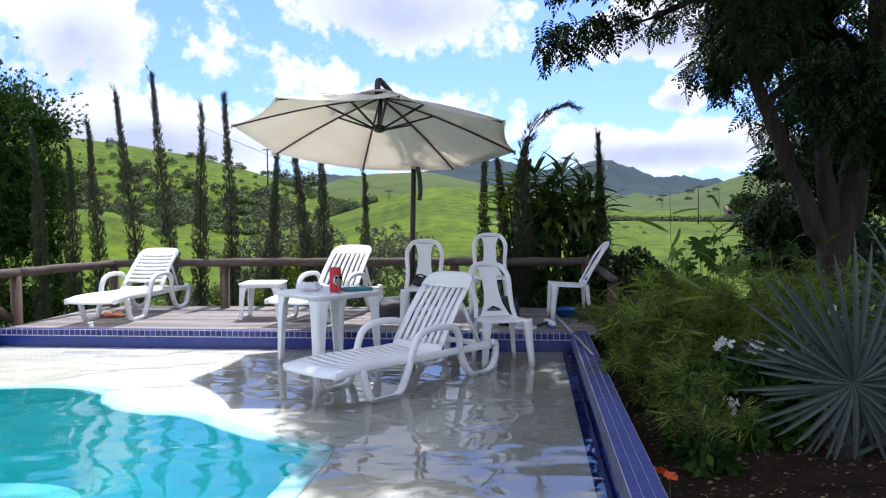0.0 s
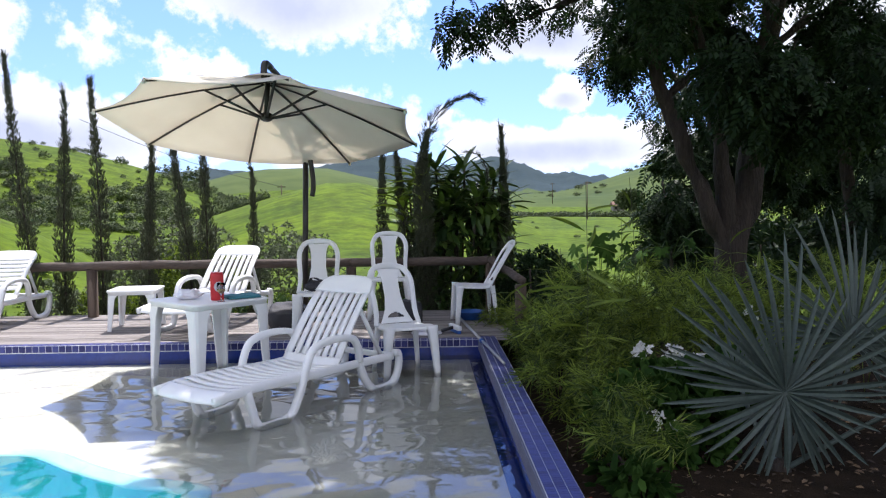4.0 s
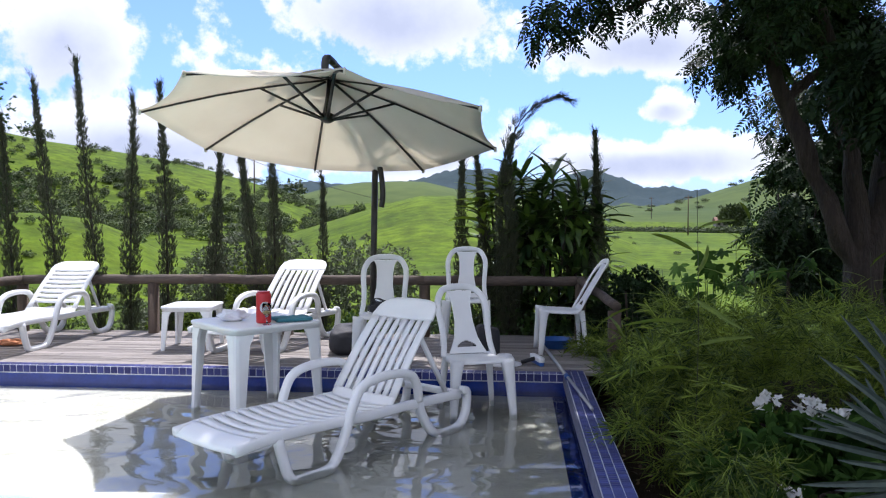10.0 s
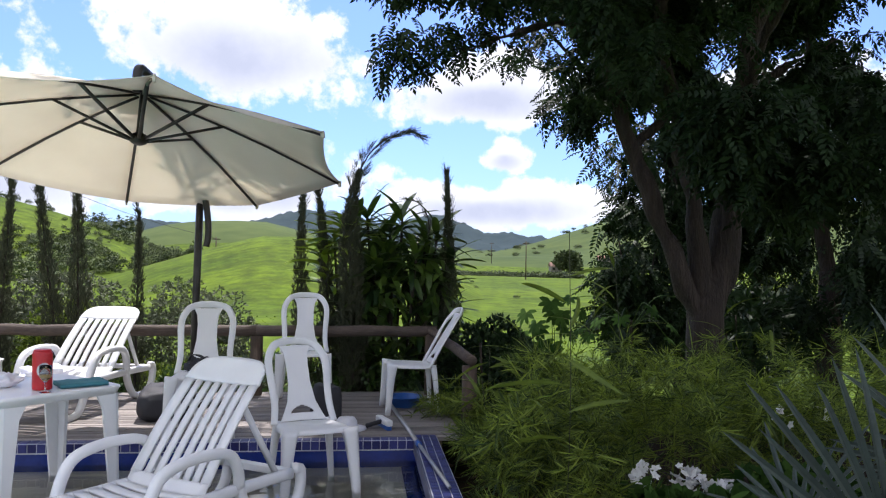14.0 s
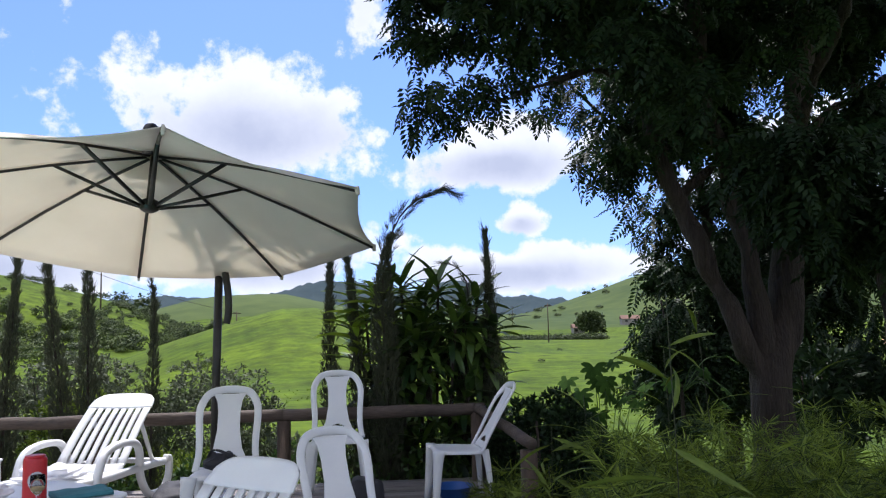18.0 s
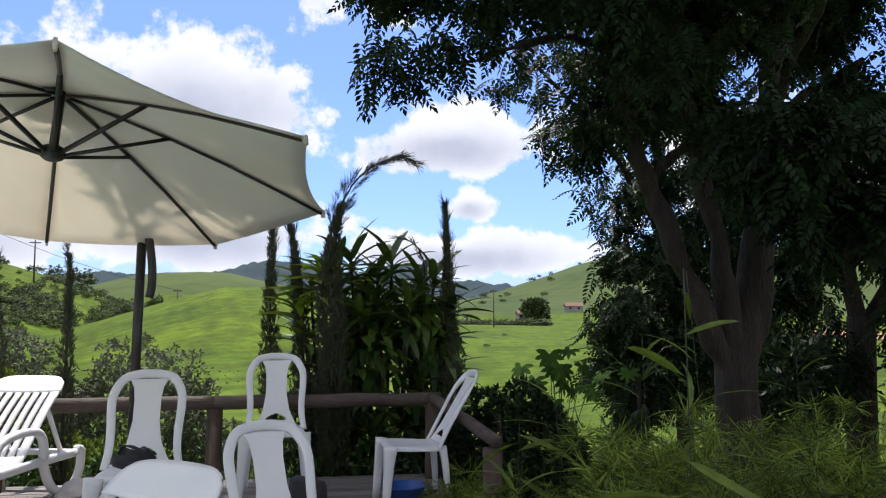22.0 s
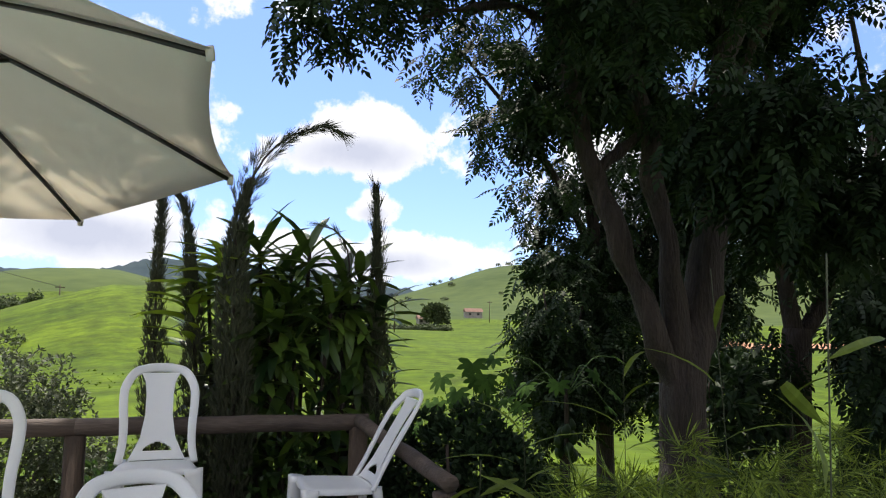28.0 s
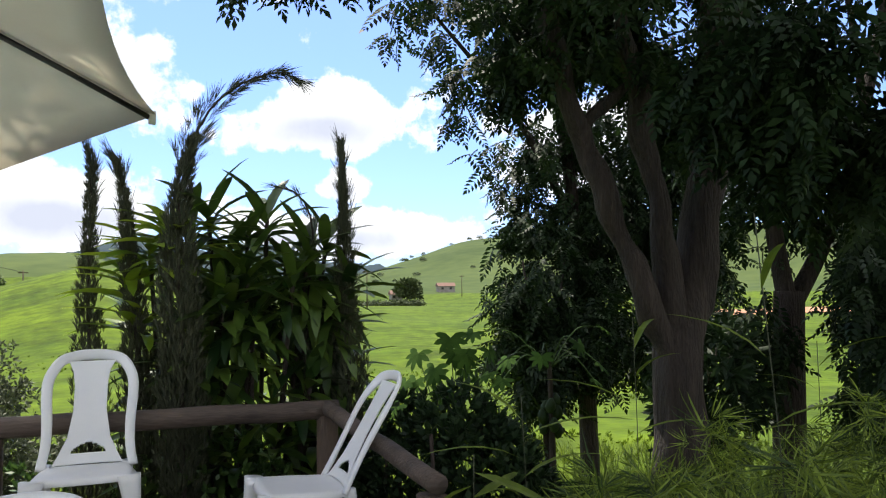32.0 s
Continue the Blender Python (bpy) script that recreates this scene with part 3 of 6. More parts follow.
# a farmhouse and power poles far off
M_WHITEWASH = mat("whitewashed wall", (0.22, 0.19, 0.17), (0.38, 0.35, 0.32), rough=0.9, scale=1, fine=8, bump=0.1)
M_ROOF = mat("clay roof", (0.12, 0.062, 0.045), (0.20, 0.11, 0.08), rough=0.9, scale=1, fine=6, bump=0.3)
M_DIRT = mat("red earth", (0.25, 0.12, 0.06), (0.42, 0.22, 0.12), rough=0.95, scale=0.3, fine=3, bump=0.5)
for a, r, w in ((18.0, 330, 7.0), (14.3, 300, 4.0)):
    x, y = at_az(a, r)
    z = land(x, y)
    h = thing("farmhouse", pose(x, y, z, 0, 0, -a + 12), "small white farmhouse with a clay roof, far off", "house")
    part("wall", box(bmesh.new(), (-w / 2, -2.5, -1), (w / 2, 2.5, 2.2)), M_WHITEWASH, h, smooth=False)
    bm = bmesh.new()
    vs = [bm.verts.new(p) for p in ((-w / 2 - .4, -3, 2.1), (w / 2 + .4, -3, 2.1), (w / 2 + .4, 3, 2.1), (-w / 2 - .4, 3, 2.1), (-w / 2 - .4, 0, 3.6), (w / 2 + .4, 0, 3.6))]
    for f in ((0, 1, 5, 4), (2, 3, 4, 5), (1, 2, 5), (3, 0, 4), (3, 2, 1, 0)):
        bm.faces.new([vs[i] for i in f])
    part("roof", bm, M_ROOF, h, smooth=False)
    for k in (-0.25, 0.25):
        part("window", box(bmesh.new(), (w * k - .5, -2.56, 0.7), (w * k + .5, -2.48, 1.6)), M_METAL, h, smooth=False)
bank = mesh_part("dirt_bank", [(*p, land(*p) + h) for k in range(25) for rr, h in ((196, 0.25), (202, 1.5), (207, 0.3)) for p in [at_az(34 + 0.7 * k, rr + 4 * math.sin(k * 0.6))]],
                 [(3 * k + j, 3 * k + j + 3, 3 * k + j + 4, 3 * k + j + 1) for k in range(24) for j in range(2)], M_DIRT, smooth=True)
tagged(bank, "bare red earth bank along a track on the far pasture", "earth bank", kind="structure")
POLES = [(12.2, 190, 9.5), (9.6, 330, 9.0), (19.2, 300, 8.5), (-19.5, 150, 8.0), (-10.5, 170, 8.0)]
for a, r, hgt in POLES:
    x, y = at_az(a, r)
    z = land(x, y)
    p = thing("power_pole", pose(x, y, z, 0, 0, -a), "thin grey power pole standing in the pasture", "pole", "power poles")
    part("pole", sweep(bmesh.new(), [(0, 0, -1), (0, 0, hgt)], lambda k: 0.34 - 0.12 * k, lambda k: 0.34 - 0.12 * k), M_POST, p)
    part("crossarm", box(bmesh.new(), (-0.9, -0.08, hgt - 0.6), (0.9, 0.08, hgt - 0.42)), M_POST, p, smooth=False)
bm = bmesh.new()
xa, ya = at_az(-24, 152)
xb, yb = at_az(-10.5, 170)
za, zb = land(xa, ya) + 8.5, land(xb, yb) + 7.6
sweep(bm, [Vector((xa, ya, za)).lerp(Vector((xb, yb, zb)), i / 10) - Vector((0, 0, 1.2 * math.sin(math.pi * i / 10))) for i in range(11)], 0.07, 0.07, sides=4)
tagged(part("power_cable", bm, M_METAL), "thin dark power cable strung across the valley", "cable")

# ---- the garden bed beside the pool ----
bm = bmesh.new()


def bed(u, v):
    x, y = 0.56 + u * 8.4, -4.0 + v * 15.5
    e = min(1, (1 - u) * 8.4 / 3.0, (1 - v) * 15.5 / 2.5, v * 15.5 / 1.0)
    z = -0.30 - 1.6 * (1 - e) ** 2 + noise.noise((x * 1.3, y * 1.3, 0)) * 0.05 + noise.noise((x * 5, y * 5, 2)) * 0.015
    return (x, y, z - 0.05 * u)


vs = [[bm.verts.new(bed(i / 90, j / 150)) for j in range(151)] for i in range(91)]
for i in range(90):
    for j in range(150):
        bm.faces.new((vs[i][j], vs[i + 1][j], vs[i + 1][j + 1], vs[i][j + 1]))
tagged(part("garden_soil", bm, M_SOIL), "dark garden soil strewn with dry leaves beside the pool", "soil", kind="structure")

# ---- the pool ----
SHELF, WATER, XL, XR, YB, YF = -0.19, -0.15, -5.75, 0.43, 7.76, -3.0
deep = smooth_path([(-5.3, 4.9, 0), (-4.9, 5.55, 0), (-4.3, 5.83, 0), (-3.75, 5.9, 0), (-3.33, 5.75, 0), (-3.08, 5.4, 0), (-2.75, 5.2, 0), (-2.35, 5.14, 0), (-1.95, 4.84, 0),
                    (-1.62, 4.63, 0), (-1.30, 4.52, 0), (-1.22, 4.35, 0), (-1.22, 3.7, 0), (-1.25, 2.5, 0), (-1.3, 0, 0), (-1.5, -1.8, 0), (-3, -2.5, 0), (-5, -1.8, 0), (-5.35, 0.5, 0)], 6, closed=True)
bm = bmesh.new()
outer = [bm.verts.new(p) for p in ((XL, YF, SHELF), (XR, YF, SHELF), (XR, YB, SHELF), (XL, YB, SHELF))]
inner = [bm.verts.new((p.x, p.y, SHELF)) for p in deep]
es = [bm.edges.new((outer[i], outer[(i + 1) % 4])) for i in range(4)] + [bm.edges.new((inner[i], inner[(i + 1) % len(inner)])) for i in range(len(inner))]
bmesh.ops.triangle_fill(bm, use_beauty=True, use_dissolve=False, edges=es)
for f in bm.faces:
    if f.normal.z < 0:
        f.normal_flip()
pool = tagged(part("pool_floor", bm, M_SHELF, smooth=False), "shallow cream pool floor under clear water", "pool floor", kind="structure")
bm = bmesh.new()
tops = [bm.verts.new((p.x, p.y, SHELF + 0.004)) for p in deep]
cen = Vector((-3.2, 1.8, 0))
lows = [bm.verts.new((p.x + (cen.x - p.x) * 0.03, p.y + (cen.y - p.y) * 0.03, SHELF - 0.30)) for p in deep]
bots = [bm.verts.new((p.x + (cen.x - p.x) * 0.12, p.y + (cen.y - p.y) * 0.12, SHELF - 0.62)) for p in deep]
n = len(deep)
for i in range(n):
    k = (i + 1) % n
    bm.faces.new((tops[k], tops[i], lows[i], lows[k]))
    bm.faces.new((lows[k], lows[i], bots[i], bots[k]))
bm.faces.new(bots)
liner = tagged(part("pool_basin", bm, M_LINER), "turquoise curved pool basin sunk into the shallow floor", "pool basin", kind="structure")
bm = bmesh.new()
sweep(bm, [Vector((p.x, p.y, SHELF + 0.006)) for p in deep], 0.05, 0.15, side=(0, 0, 1), closed=True)
for v in bm.verts:
    v.co.z = SHELF + 0.006 + (v.co.z - SHELF - 0.006) * 0.35
part("basin_rim", bm, M_RIM, liner, "pale aqua rim")
# walls of the pool in deep blue tile, as thick boxes
for nm, lo, hi in (("pool_wall_east", (XR, YF - 0.16, -1.7), (XR + 0.155, YB + 0.15, -0.012)), ("pool_wall_north", (XL - 0.16, YB, -1.7), (XR, YB + 0.08, -0.012)),
                   ("pool_wall_west", (XL - 0.16, YF - 0.16, -1.7), (XL, YB, -0.012)), ("pool_wall_south", (XL, YF - 0.16, -1.7), (XR, YF, -0.012))):
    tagged(part(nm, box(bmesh.new(), lo, hi), M_BLUEWALL, smooth=False), "dark blue tiled pool wall", "pool wall", kind="structure")
# the painted blue margin on the floor along the east wall
bm = box(bmesh.new(), (XR - 0.10, 0, SHELF + 0.003), (XR - 0.001, YB - 0.001, SHELF + 0.007))
tagged(part("floor_margin", bm, M_BLUEWALL, smooth=False), "dark blue tile margin on the pool floor", "tile margin", kind="structure")

# water: thin clear sheet with ripples
M_WATER = bpy.data.materials.new("pool water")
M_WATER.use_nodes = True
n_, l_ = M_WATER.node_tree.nodes, M_WATER.node_tree.links
n_.clear()
o_, mx_, tr_, gl_, fr_ = (n_.new("ShaderNode" + k) for k in ("OutputMaterial", "MixShader", "BsdfTransparent", "BsdfGlossy", "Fresnel"))
tr_.inputs[0].default_value = (0.93, 0.97, 0.97, 1)
gl_.inputs["Roughness"].default_value = 0.0
fr_.inputs["IOR"].default_value = 1.65
tc_, mp_, w1_, w2_, bp_, ad_ = (n_.new("ShaderNode" + k) for k in ("TexCoord", "Mapping", "TexNoise", "TexNoise", "Bump", "Math"))
mp_.inputs["Scale"].default_value = (1.0, 1.35, 1.0)
l_.new(tc_.outputs["Object"], mp_.inputs[0])
for w_, s_, d_ in ((w1_, 1.55, 1.0), (w2_, 6.0, 1.0)):
    w_.inputs["Scale"].default_value, w_.inputs["Detail"].default_value = s_, d_
    w_.inputs["Distortion"].default_value = 0.6
    l_.new(mp_.outputs[0], w_.inputs["Vector"])
ad_.operation = "MULTIPLY_ADD"
ad_.inputs[1].default_value = 0.075
l_.new(w2_.outputs["Fac"], ad_.inputs[0])
l_.new(w1_.outputs["Fac"], ad_.inputs[2])
bp_.inputs["Strength"].default_value, bp_.inputs["Distance"].default_value = 1.0, 0.026
l_.new(ad_.outputs[0], bp_.inputs["Height"])
l_.new(bp_.outputs[0], gl_.inputs["Normal"])
l_.new(bp_.outputs[0], fr_.inputs["Normal"])
l_.new(fr_.outputs[0], mx_.inputs[0])
l_.new(tr_.outputs[0], mx_.inputs[1])
l_.new(gl_.outputs[0], mx_.inputs[2])
l_.new(mx_.outputs[0], o_.inputs[0])
bm = bmesh.new()
bmesh.ops.create_grid(bm, x_segments=1, y_segments=1, size=0.5, matrix=Matrix.LocRotScale(((XL + XR) / 2, (YF + YB) / 2, WATER), None, (XR - XL, YB - YF, 1)))
tagged(part("water", bm, M_WATER, smooth=False), "clear rippled pool water reflecting the sky", "water", kind="structure")

# ---- the deck ----
DX0, DX1, DY0, DY1 = -5.68, 0.78, 7.845, 9.82
bm = bmesh.new()
for k in range(5):
    xx = DX0 + 0.2 + k * (DX1 - DX0 - 0.4) / 4
    box(bm, (xx - 0.05, DY0, -0.22), (xx + 0.05, DY1, -0.03))
box(bm, (DX0, DY1 - 0.06, -0.24), (DX1, DY1 - 0.01, -0.032))
deck = tagged(part("deck", bm, M_POST, smooth=False), "weathered grey brown plank deck behind the pool", "deck", kind="structure")
for k in range(6):
    for yy in (DY0 + 0.15, DY1 - 0.15):
        xx = DX0 + 0.2 + k * (DX1 - DX0 - 0.4) / 5
        part("pile", box(bmesh.new(), (xx - 0.06, yy - 0.06, -2.2), (xx + 0.06, yy + 0.06, -0.22)), M_POST, deck, smooth=False)
# pavement that closes the place behind the walk and to the west
M_PAVE = mat("pale paving", (0.34, 0.32, 0.29), (0.48, 0.46, 0.42), rough=0.85, scale=1.2, fine=40, bump=0.2)
tagged(part("pavement", box(bmesh.new(), (XL - 4.0, YF - 6.0, -0.5), (4.0, YF - 0.16, -0.02)), M_PAVE, smooth=False), "pale paved surround of the pool", "pavement", kind="structure")

# ---- the log rail ----
RY, RZ = 9.66, 0.595


def log(name, a, b, rad, parent, seed):
    a, b = Vector(a), Vector(b)
    pts = [a.lerp(b, i / 10) + Vector((0, 0, noise.noise((i * 0.7, seed, 0)) * 0.014)) for i in range(11)]
    return part(name, sweep(bmesh.new(), pts, lambda k: rad * 2 * (1 + 0.05 * noise.noise((k * 6, seed, 1))), lambda k: rad * 2, side=(0, 0, 1), sides=12, square=1.0), M_LOG, parent)


fence = thing("log_railing", pose(0, 0, 0), "weathered brown log railing round the deck", "railing")
fence["kind"] = "structure"
LX, FX = -5.45, 0.70
for i, (a, b) in enumerate((((LX, RY - 0.02, RZ - .02), (-3.35, RY, RZ)), ((-3.35, RY, RZ), (-0.93, RY, RZ)), ((-0.93, RY, RZ), (FX + 0.06, RY, RZ)),
                            ((LX, RY - 0.04, RZ - .02), (-5.72, 8.1, RZ - 0.01)), ((-5.72, 8.1, RZ - 0.01), (-5.9, 5.6, RZ - 0.01)), ((FX, RY - 0.02, RZ + 0.01), (0.90, 8.28, 0.49)))):
    log("rail", a, b, 0.052 if i < 5 else 0.042, fence, i)
for i, (x, y, h) in enumerate(((LX, RY, 0.56), (-3.93, RY, 0.55), (-2.42, RY, 0.55), (-0.93, RY, 0.55), (FX, RY, 0.57), (-5.74, 8.1, 0.58), (-5.9, 5.7, 0.55), (0.89, 8.34, 0.44))):
    part("post", sweep(bmesh.new(), [(x, y, -1.8), (x, y, h)], 0.115, 0.115, side=(1, 0, 0), sides=10, square=0.75), M_POST, fence)
part("brace", sweep(bmesh.new(), [(-5.74, 8.12, 0.0), (-6.05, 7.6, 0.5)], 0.08, 0.08, sides=8), M_POST, fence)

# ---- furniture ----
def make_chair(label):
    """A white moulded plastic chair without arms; it faces -y."""
    c = thing("plastic_chair", pose(0, 0, 0), label, "chair", "white plastic chairs")
    bm = bmesh.new()

    def seat(u, v):
        x, y = (u - 0.5), (v - 0.5)
        w = 0.45 - 0.06 * v
        edge = max(abs(x) * 2, abs(y) * 2)
        z = 0.435 - 0.012 * (1 - edge ** 2) - (0.028 * max(0, (edge - 0.86) / 0.14) ** 2)
        k = 1 - 0.11 * (abs(2 * x) * abs(2 * y)) ** 2
        return (x * w * k, y * 0.42 * k, z - 0.02 * (v))

    sheet(bm, seat, 18, 18, 0.006)
    part("seat", bm, M_PLASTIC, c)
    for sx in (-1, 1):
        bm = bmesh.new()
        sweep(bm, smooth_path([(sx * 0.185, -0.185, 0.43), (sx * 0.20, -0.20, 0.30), (sx * 0.225, -0.225, 0.0)], 4), lambda k: 0.098 - 0.052 * k, lambda k: 0.094 - 0.048 * k, side=(1, 0, 0), square=0.5)
        part("leg", bm, M_PLASTIC, c)
        bm = bmesh.new()
        sweep(bm, smooth_path([(sx * 0.165, 0.18, 0.42), (sx * 0.18, 0.20, 0.28), (sx * 0.205, 0.22, 0.0)], 4), lambda k: 0.056 - 0.022 * k, lambda k: 0.056 - 0.022 * k, side=(1, 0, 0), square=0.5)
        part("leg", bm, M_PLASTIC, c)

    def back_at(x, z):
        # the lean and hollow of the back
        k = (z - 0.42) / 0.46
        return Vector((x, 0.185 + 0.215 * k + 0.05 * k * k - 0.70 * x * x, z))

    half = [(0.196, 0.405), (0.180, 0.50), (0.180, 0.60), (0.190, 0.72), (0.184, 0.80), (0.140, 0.872), (0.070, 0.896)]
    pts = [back_at(-x, z) for x, z in half] + [back_at(0, 0.900)] + [back_at(x, z) for x, z in reversed(half)]
    bm = bmesh.new()
    sweep(bm, smooth_path(pts, 6), 0.022, lambda k: 0.042 + 0.012 * math.sin(math.pi * k), side=(0, 1, 0), sides=8, square=0.6)
    part("back_frame", bm, M_PLASTIC, c)
    bm = bmesh.new()

    def splat(u, v):
        z = 0.42 + v * 0.45
        w = float(np.interp(v, [0, 0.1, 0.25, 0.5, 0.75, 0.9, 1.0], [0.30, 0.25, 0.185, 0.146, 0.146, 0.165, 0.21]))
        p = back_at((u - 0.5) * w, z)
        p.y -= 0.004
        return p

    sheet(bm, splat, 40, 60, 0.007, keep=lambda u, v: not (v > 0.10 and ((u - 0.5) / 0.30) ** 2 + ((v - 0.10) / 0.095) ** 2 < 1))
    part("splat", bm, M_PLASTIC, c)
    return c


def make_lounger(label, ang=40, L=0.72, across=False):
    """A white slatted plastic sun lounger with raised back; foot end at the origin, the length along +y."""
    c = thing("sun_lounger", pose(0, 0, 0), label, "sun lounger", "white sun loungers")
    H, W = 0.30, 0.60
    prof = smooth_path([(0, 0, 0.285), (0, 0.25, 0.305), (0, 0.6, 0.30), (0, 0.95, 0.285), (0, 1.2, 0.285), (0, 1.5, 0.28), (0, 1.78, 0.27)], 4)

    def seat_z(y):
        return float(np.interp(y, [p.y for p in prof], [p.z for p in prof]))

    for sx in (-1, 1):
        xs = sx * (W / 2 - 0.02)
        part("side_rail", sweep(bmesh.new(), [Vector((xs, p.y, p.z - 0.02)) for p in prof], 0.042, 0.06, side=(1, 0, 0)), M_PLASTIC, c)
        # one band: from the side down to the floor and up again to the armrest
        part("armrest", sweep(bmesh.new(), smooth_path([(xs, 0.265, 0.275), (xs, 0.305, 0.14), (xs, 0.345, 0.045), (xs, 0.40, 0.020), (xs, 0.50, 0.018), (xs + sx * .005, 0.60, 0.024), (xs + sx * .01, 0.655, 0.06), (xs + sx * .02, 0.72, 0.19), (xs + sx * .03, 0.78, 0.36),
                                                       (xs + sx * .03, 0.85, 0.455), (xs + sx * .03, 1.0, 0.49), (xs + sx * .03, 1.17, 0.487), (xs + sx * .03, 1.27, 0.46), (xs + sx * .025, 1.33, 0.38), (xs + sx * .01, 1.36, 0.28)], 4),
                              0.056, 0.052, side=(1, 0, 0)), M_PLASTIC, c)
        # rear loop
        part("rear_leg", sweep(bmesh.new(), smooth_path([(xs, 1.36, 0.29), (xs, 1.42, 0.15), (xs, 1.52, 0.04), (xs, 1.66, 0.018), (xs, 1.78, 0.04), (xs, 1.85, 0.13), (xs, 1.86, 0.25), (xs, 1.80, 0.275)], 4),
                               0.055, 0.058, side=(1, 0, 0)), M_PLASTIC, c)
    # foot end panel, cross slats of the seat
    bm = bmesh.new()
    sheet(bm, lambda u, v: ((u - 0.5) * (W - 0.02), 0.0 + v * 0.13, 0.285 + 0.018 * v - 0.035 * (1 - v) ** 4 - 0.012 * (1 - (2 * u - 1) ** 2)), 12, 6, 0.012)
    part("foot_panel", bm, M_PLASTIC, c)
    for i in range(12):
        y0 = 0.150 + i * 0.083
        bm = bmesh.new()
        sheet(bm, lambda u, v: ((u - 0.5) * (W - 0.05), y0 + v * 0.056, seat_z(y0 + v * 0.056) + 0.004 - 0.022 * (1 - (2 * u - 1) ** 2)), 10, 2, 0.012)
        part("seat_slat", bm, M_PLASTIC, c)
    part("crossbar", box(bmesh.new(), (-W / 2 + 0.03, 1.74, 0.235), (W / 2 - 0.03, 1.80, 0.275), 0.008), M_PLASTIC, c)
    # backrest: hinge panel, long slats, head panel
    y0, z0, ang = 1.14, 0.30, radians(ang)

    def back(x, s, off=0.0):
        cu = 0.02 * math.sin(math.pi * s / L) - 0.02 * (1 - (x / (W / 2)) ** 2)
        return (x, y0 + s * math.cos(ang) - (cu + off) * math.sin(ang), z0 + s * math.sin(ang) + (cu + off) * math.cos(ang))

    rest = part("backrest", sheet(bmesh.new(), lambda u, v: back((u - 0.5) * (W - 0.05), -0.03 + v * 0.075), 12, 4, 0.012), M_PLASTIC, c)
    def head(u, v):
        x = (u - 0.5) * (W - 0.05)
        a = abs(2 * u - 1)
        return back(x * (1 - 0.07 * v - 0.05 * v ** 6), L - 0.15 + v * (0.15 + 0.025 * (1 - a * a) - 0.035 * a ** 8))
    part("head_panel", sheet(bmesh.new(), head, 18, 8, 0.013), M_PLASTIC, rest)
    for i in range(8):
        if across:
            continue
        xc = (i - 3.5) * 0.0685
        wid = 0.042 if 0 < i < 7 else 0.066
        xc += (0, -0.008)[i == 0] + (0, 0.008)[i == 7]
        part("back_slat", sheet(bmesh.new(), lambda u, v: back((xc + (u - 0.5) * wid) * (1 - 0.05 * v), 0.035 + v * (L - 0.18)), 2, 8, 0.012), M_PLASTIC, rest)
    if across:
        for sx in (-1, 1):
            part("back_stile", sheet(bmesh.new(), lambda u, v: back(sx * (W / 2 - 0.05) * (1 - 0.05 * v) + (u - 0.5) * 0.05, 0.035 + v * (L - 0.18)), 2, 8, 0.014), M_PLASTIC, rest)
        for i in range(7):
            s0 = 0.115 + i * 0.068
            part("back_slat", sheet(bmesh.new(), lambda u, v: back((u - 0.5) * (W - 0.08), s0 + v * 0.048), 10, 2, 0.012), M_PLASTIC, rest)
    for sx in (-1, 1):
        xs = sx * (W / 2 - 0.10)
        part("back_strut", sweep(bmesh.new(), [Vector(back(xs, 0.5, -0.02)), Vector((xs, 1.74, 0.25))], 0.028, 0.035, side=(1, 0, 0)), M_PLASTIC, rest)
    return c


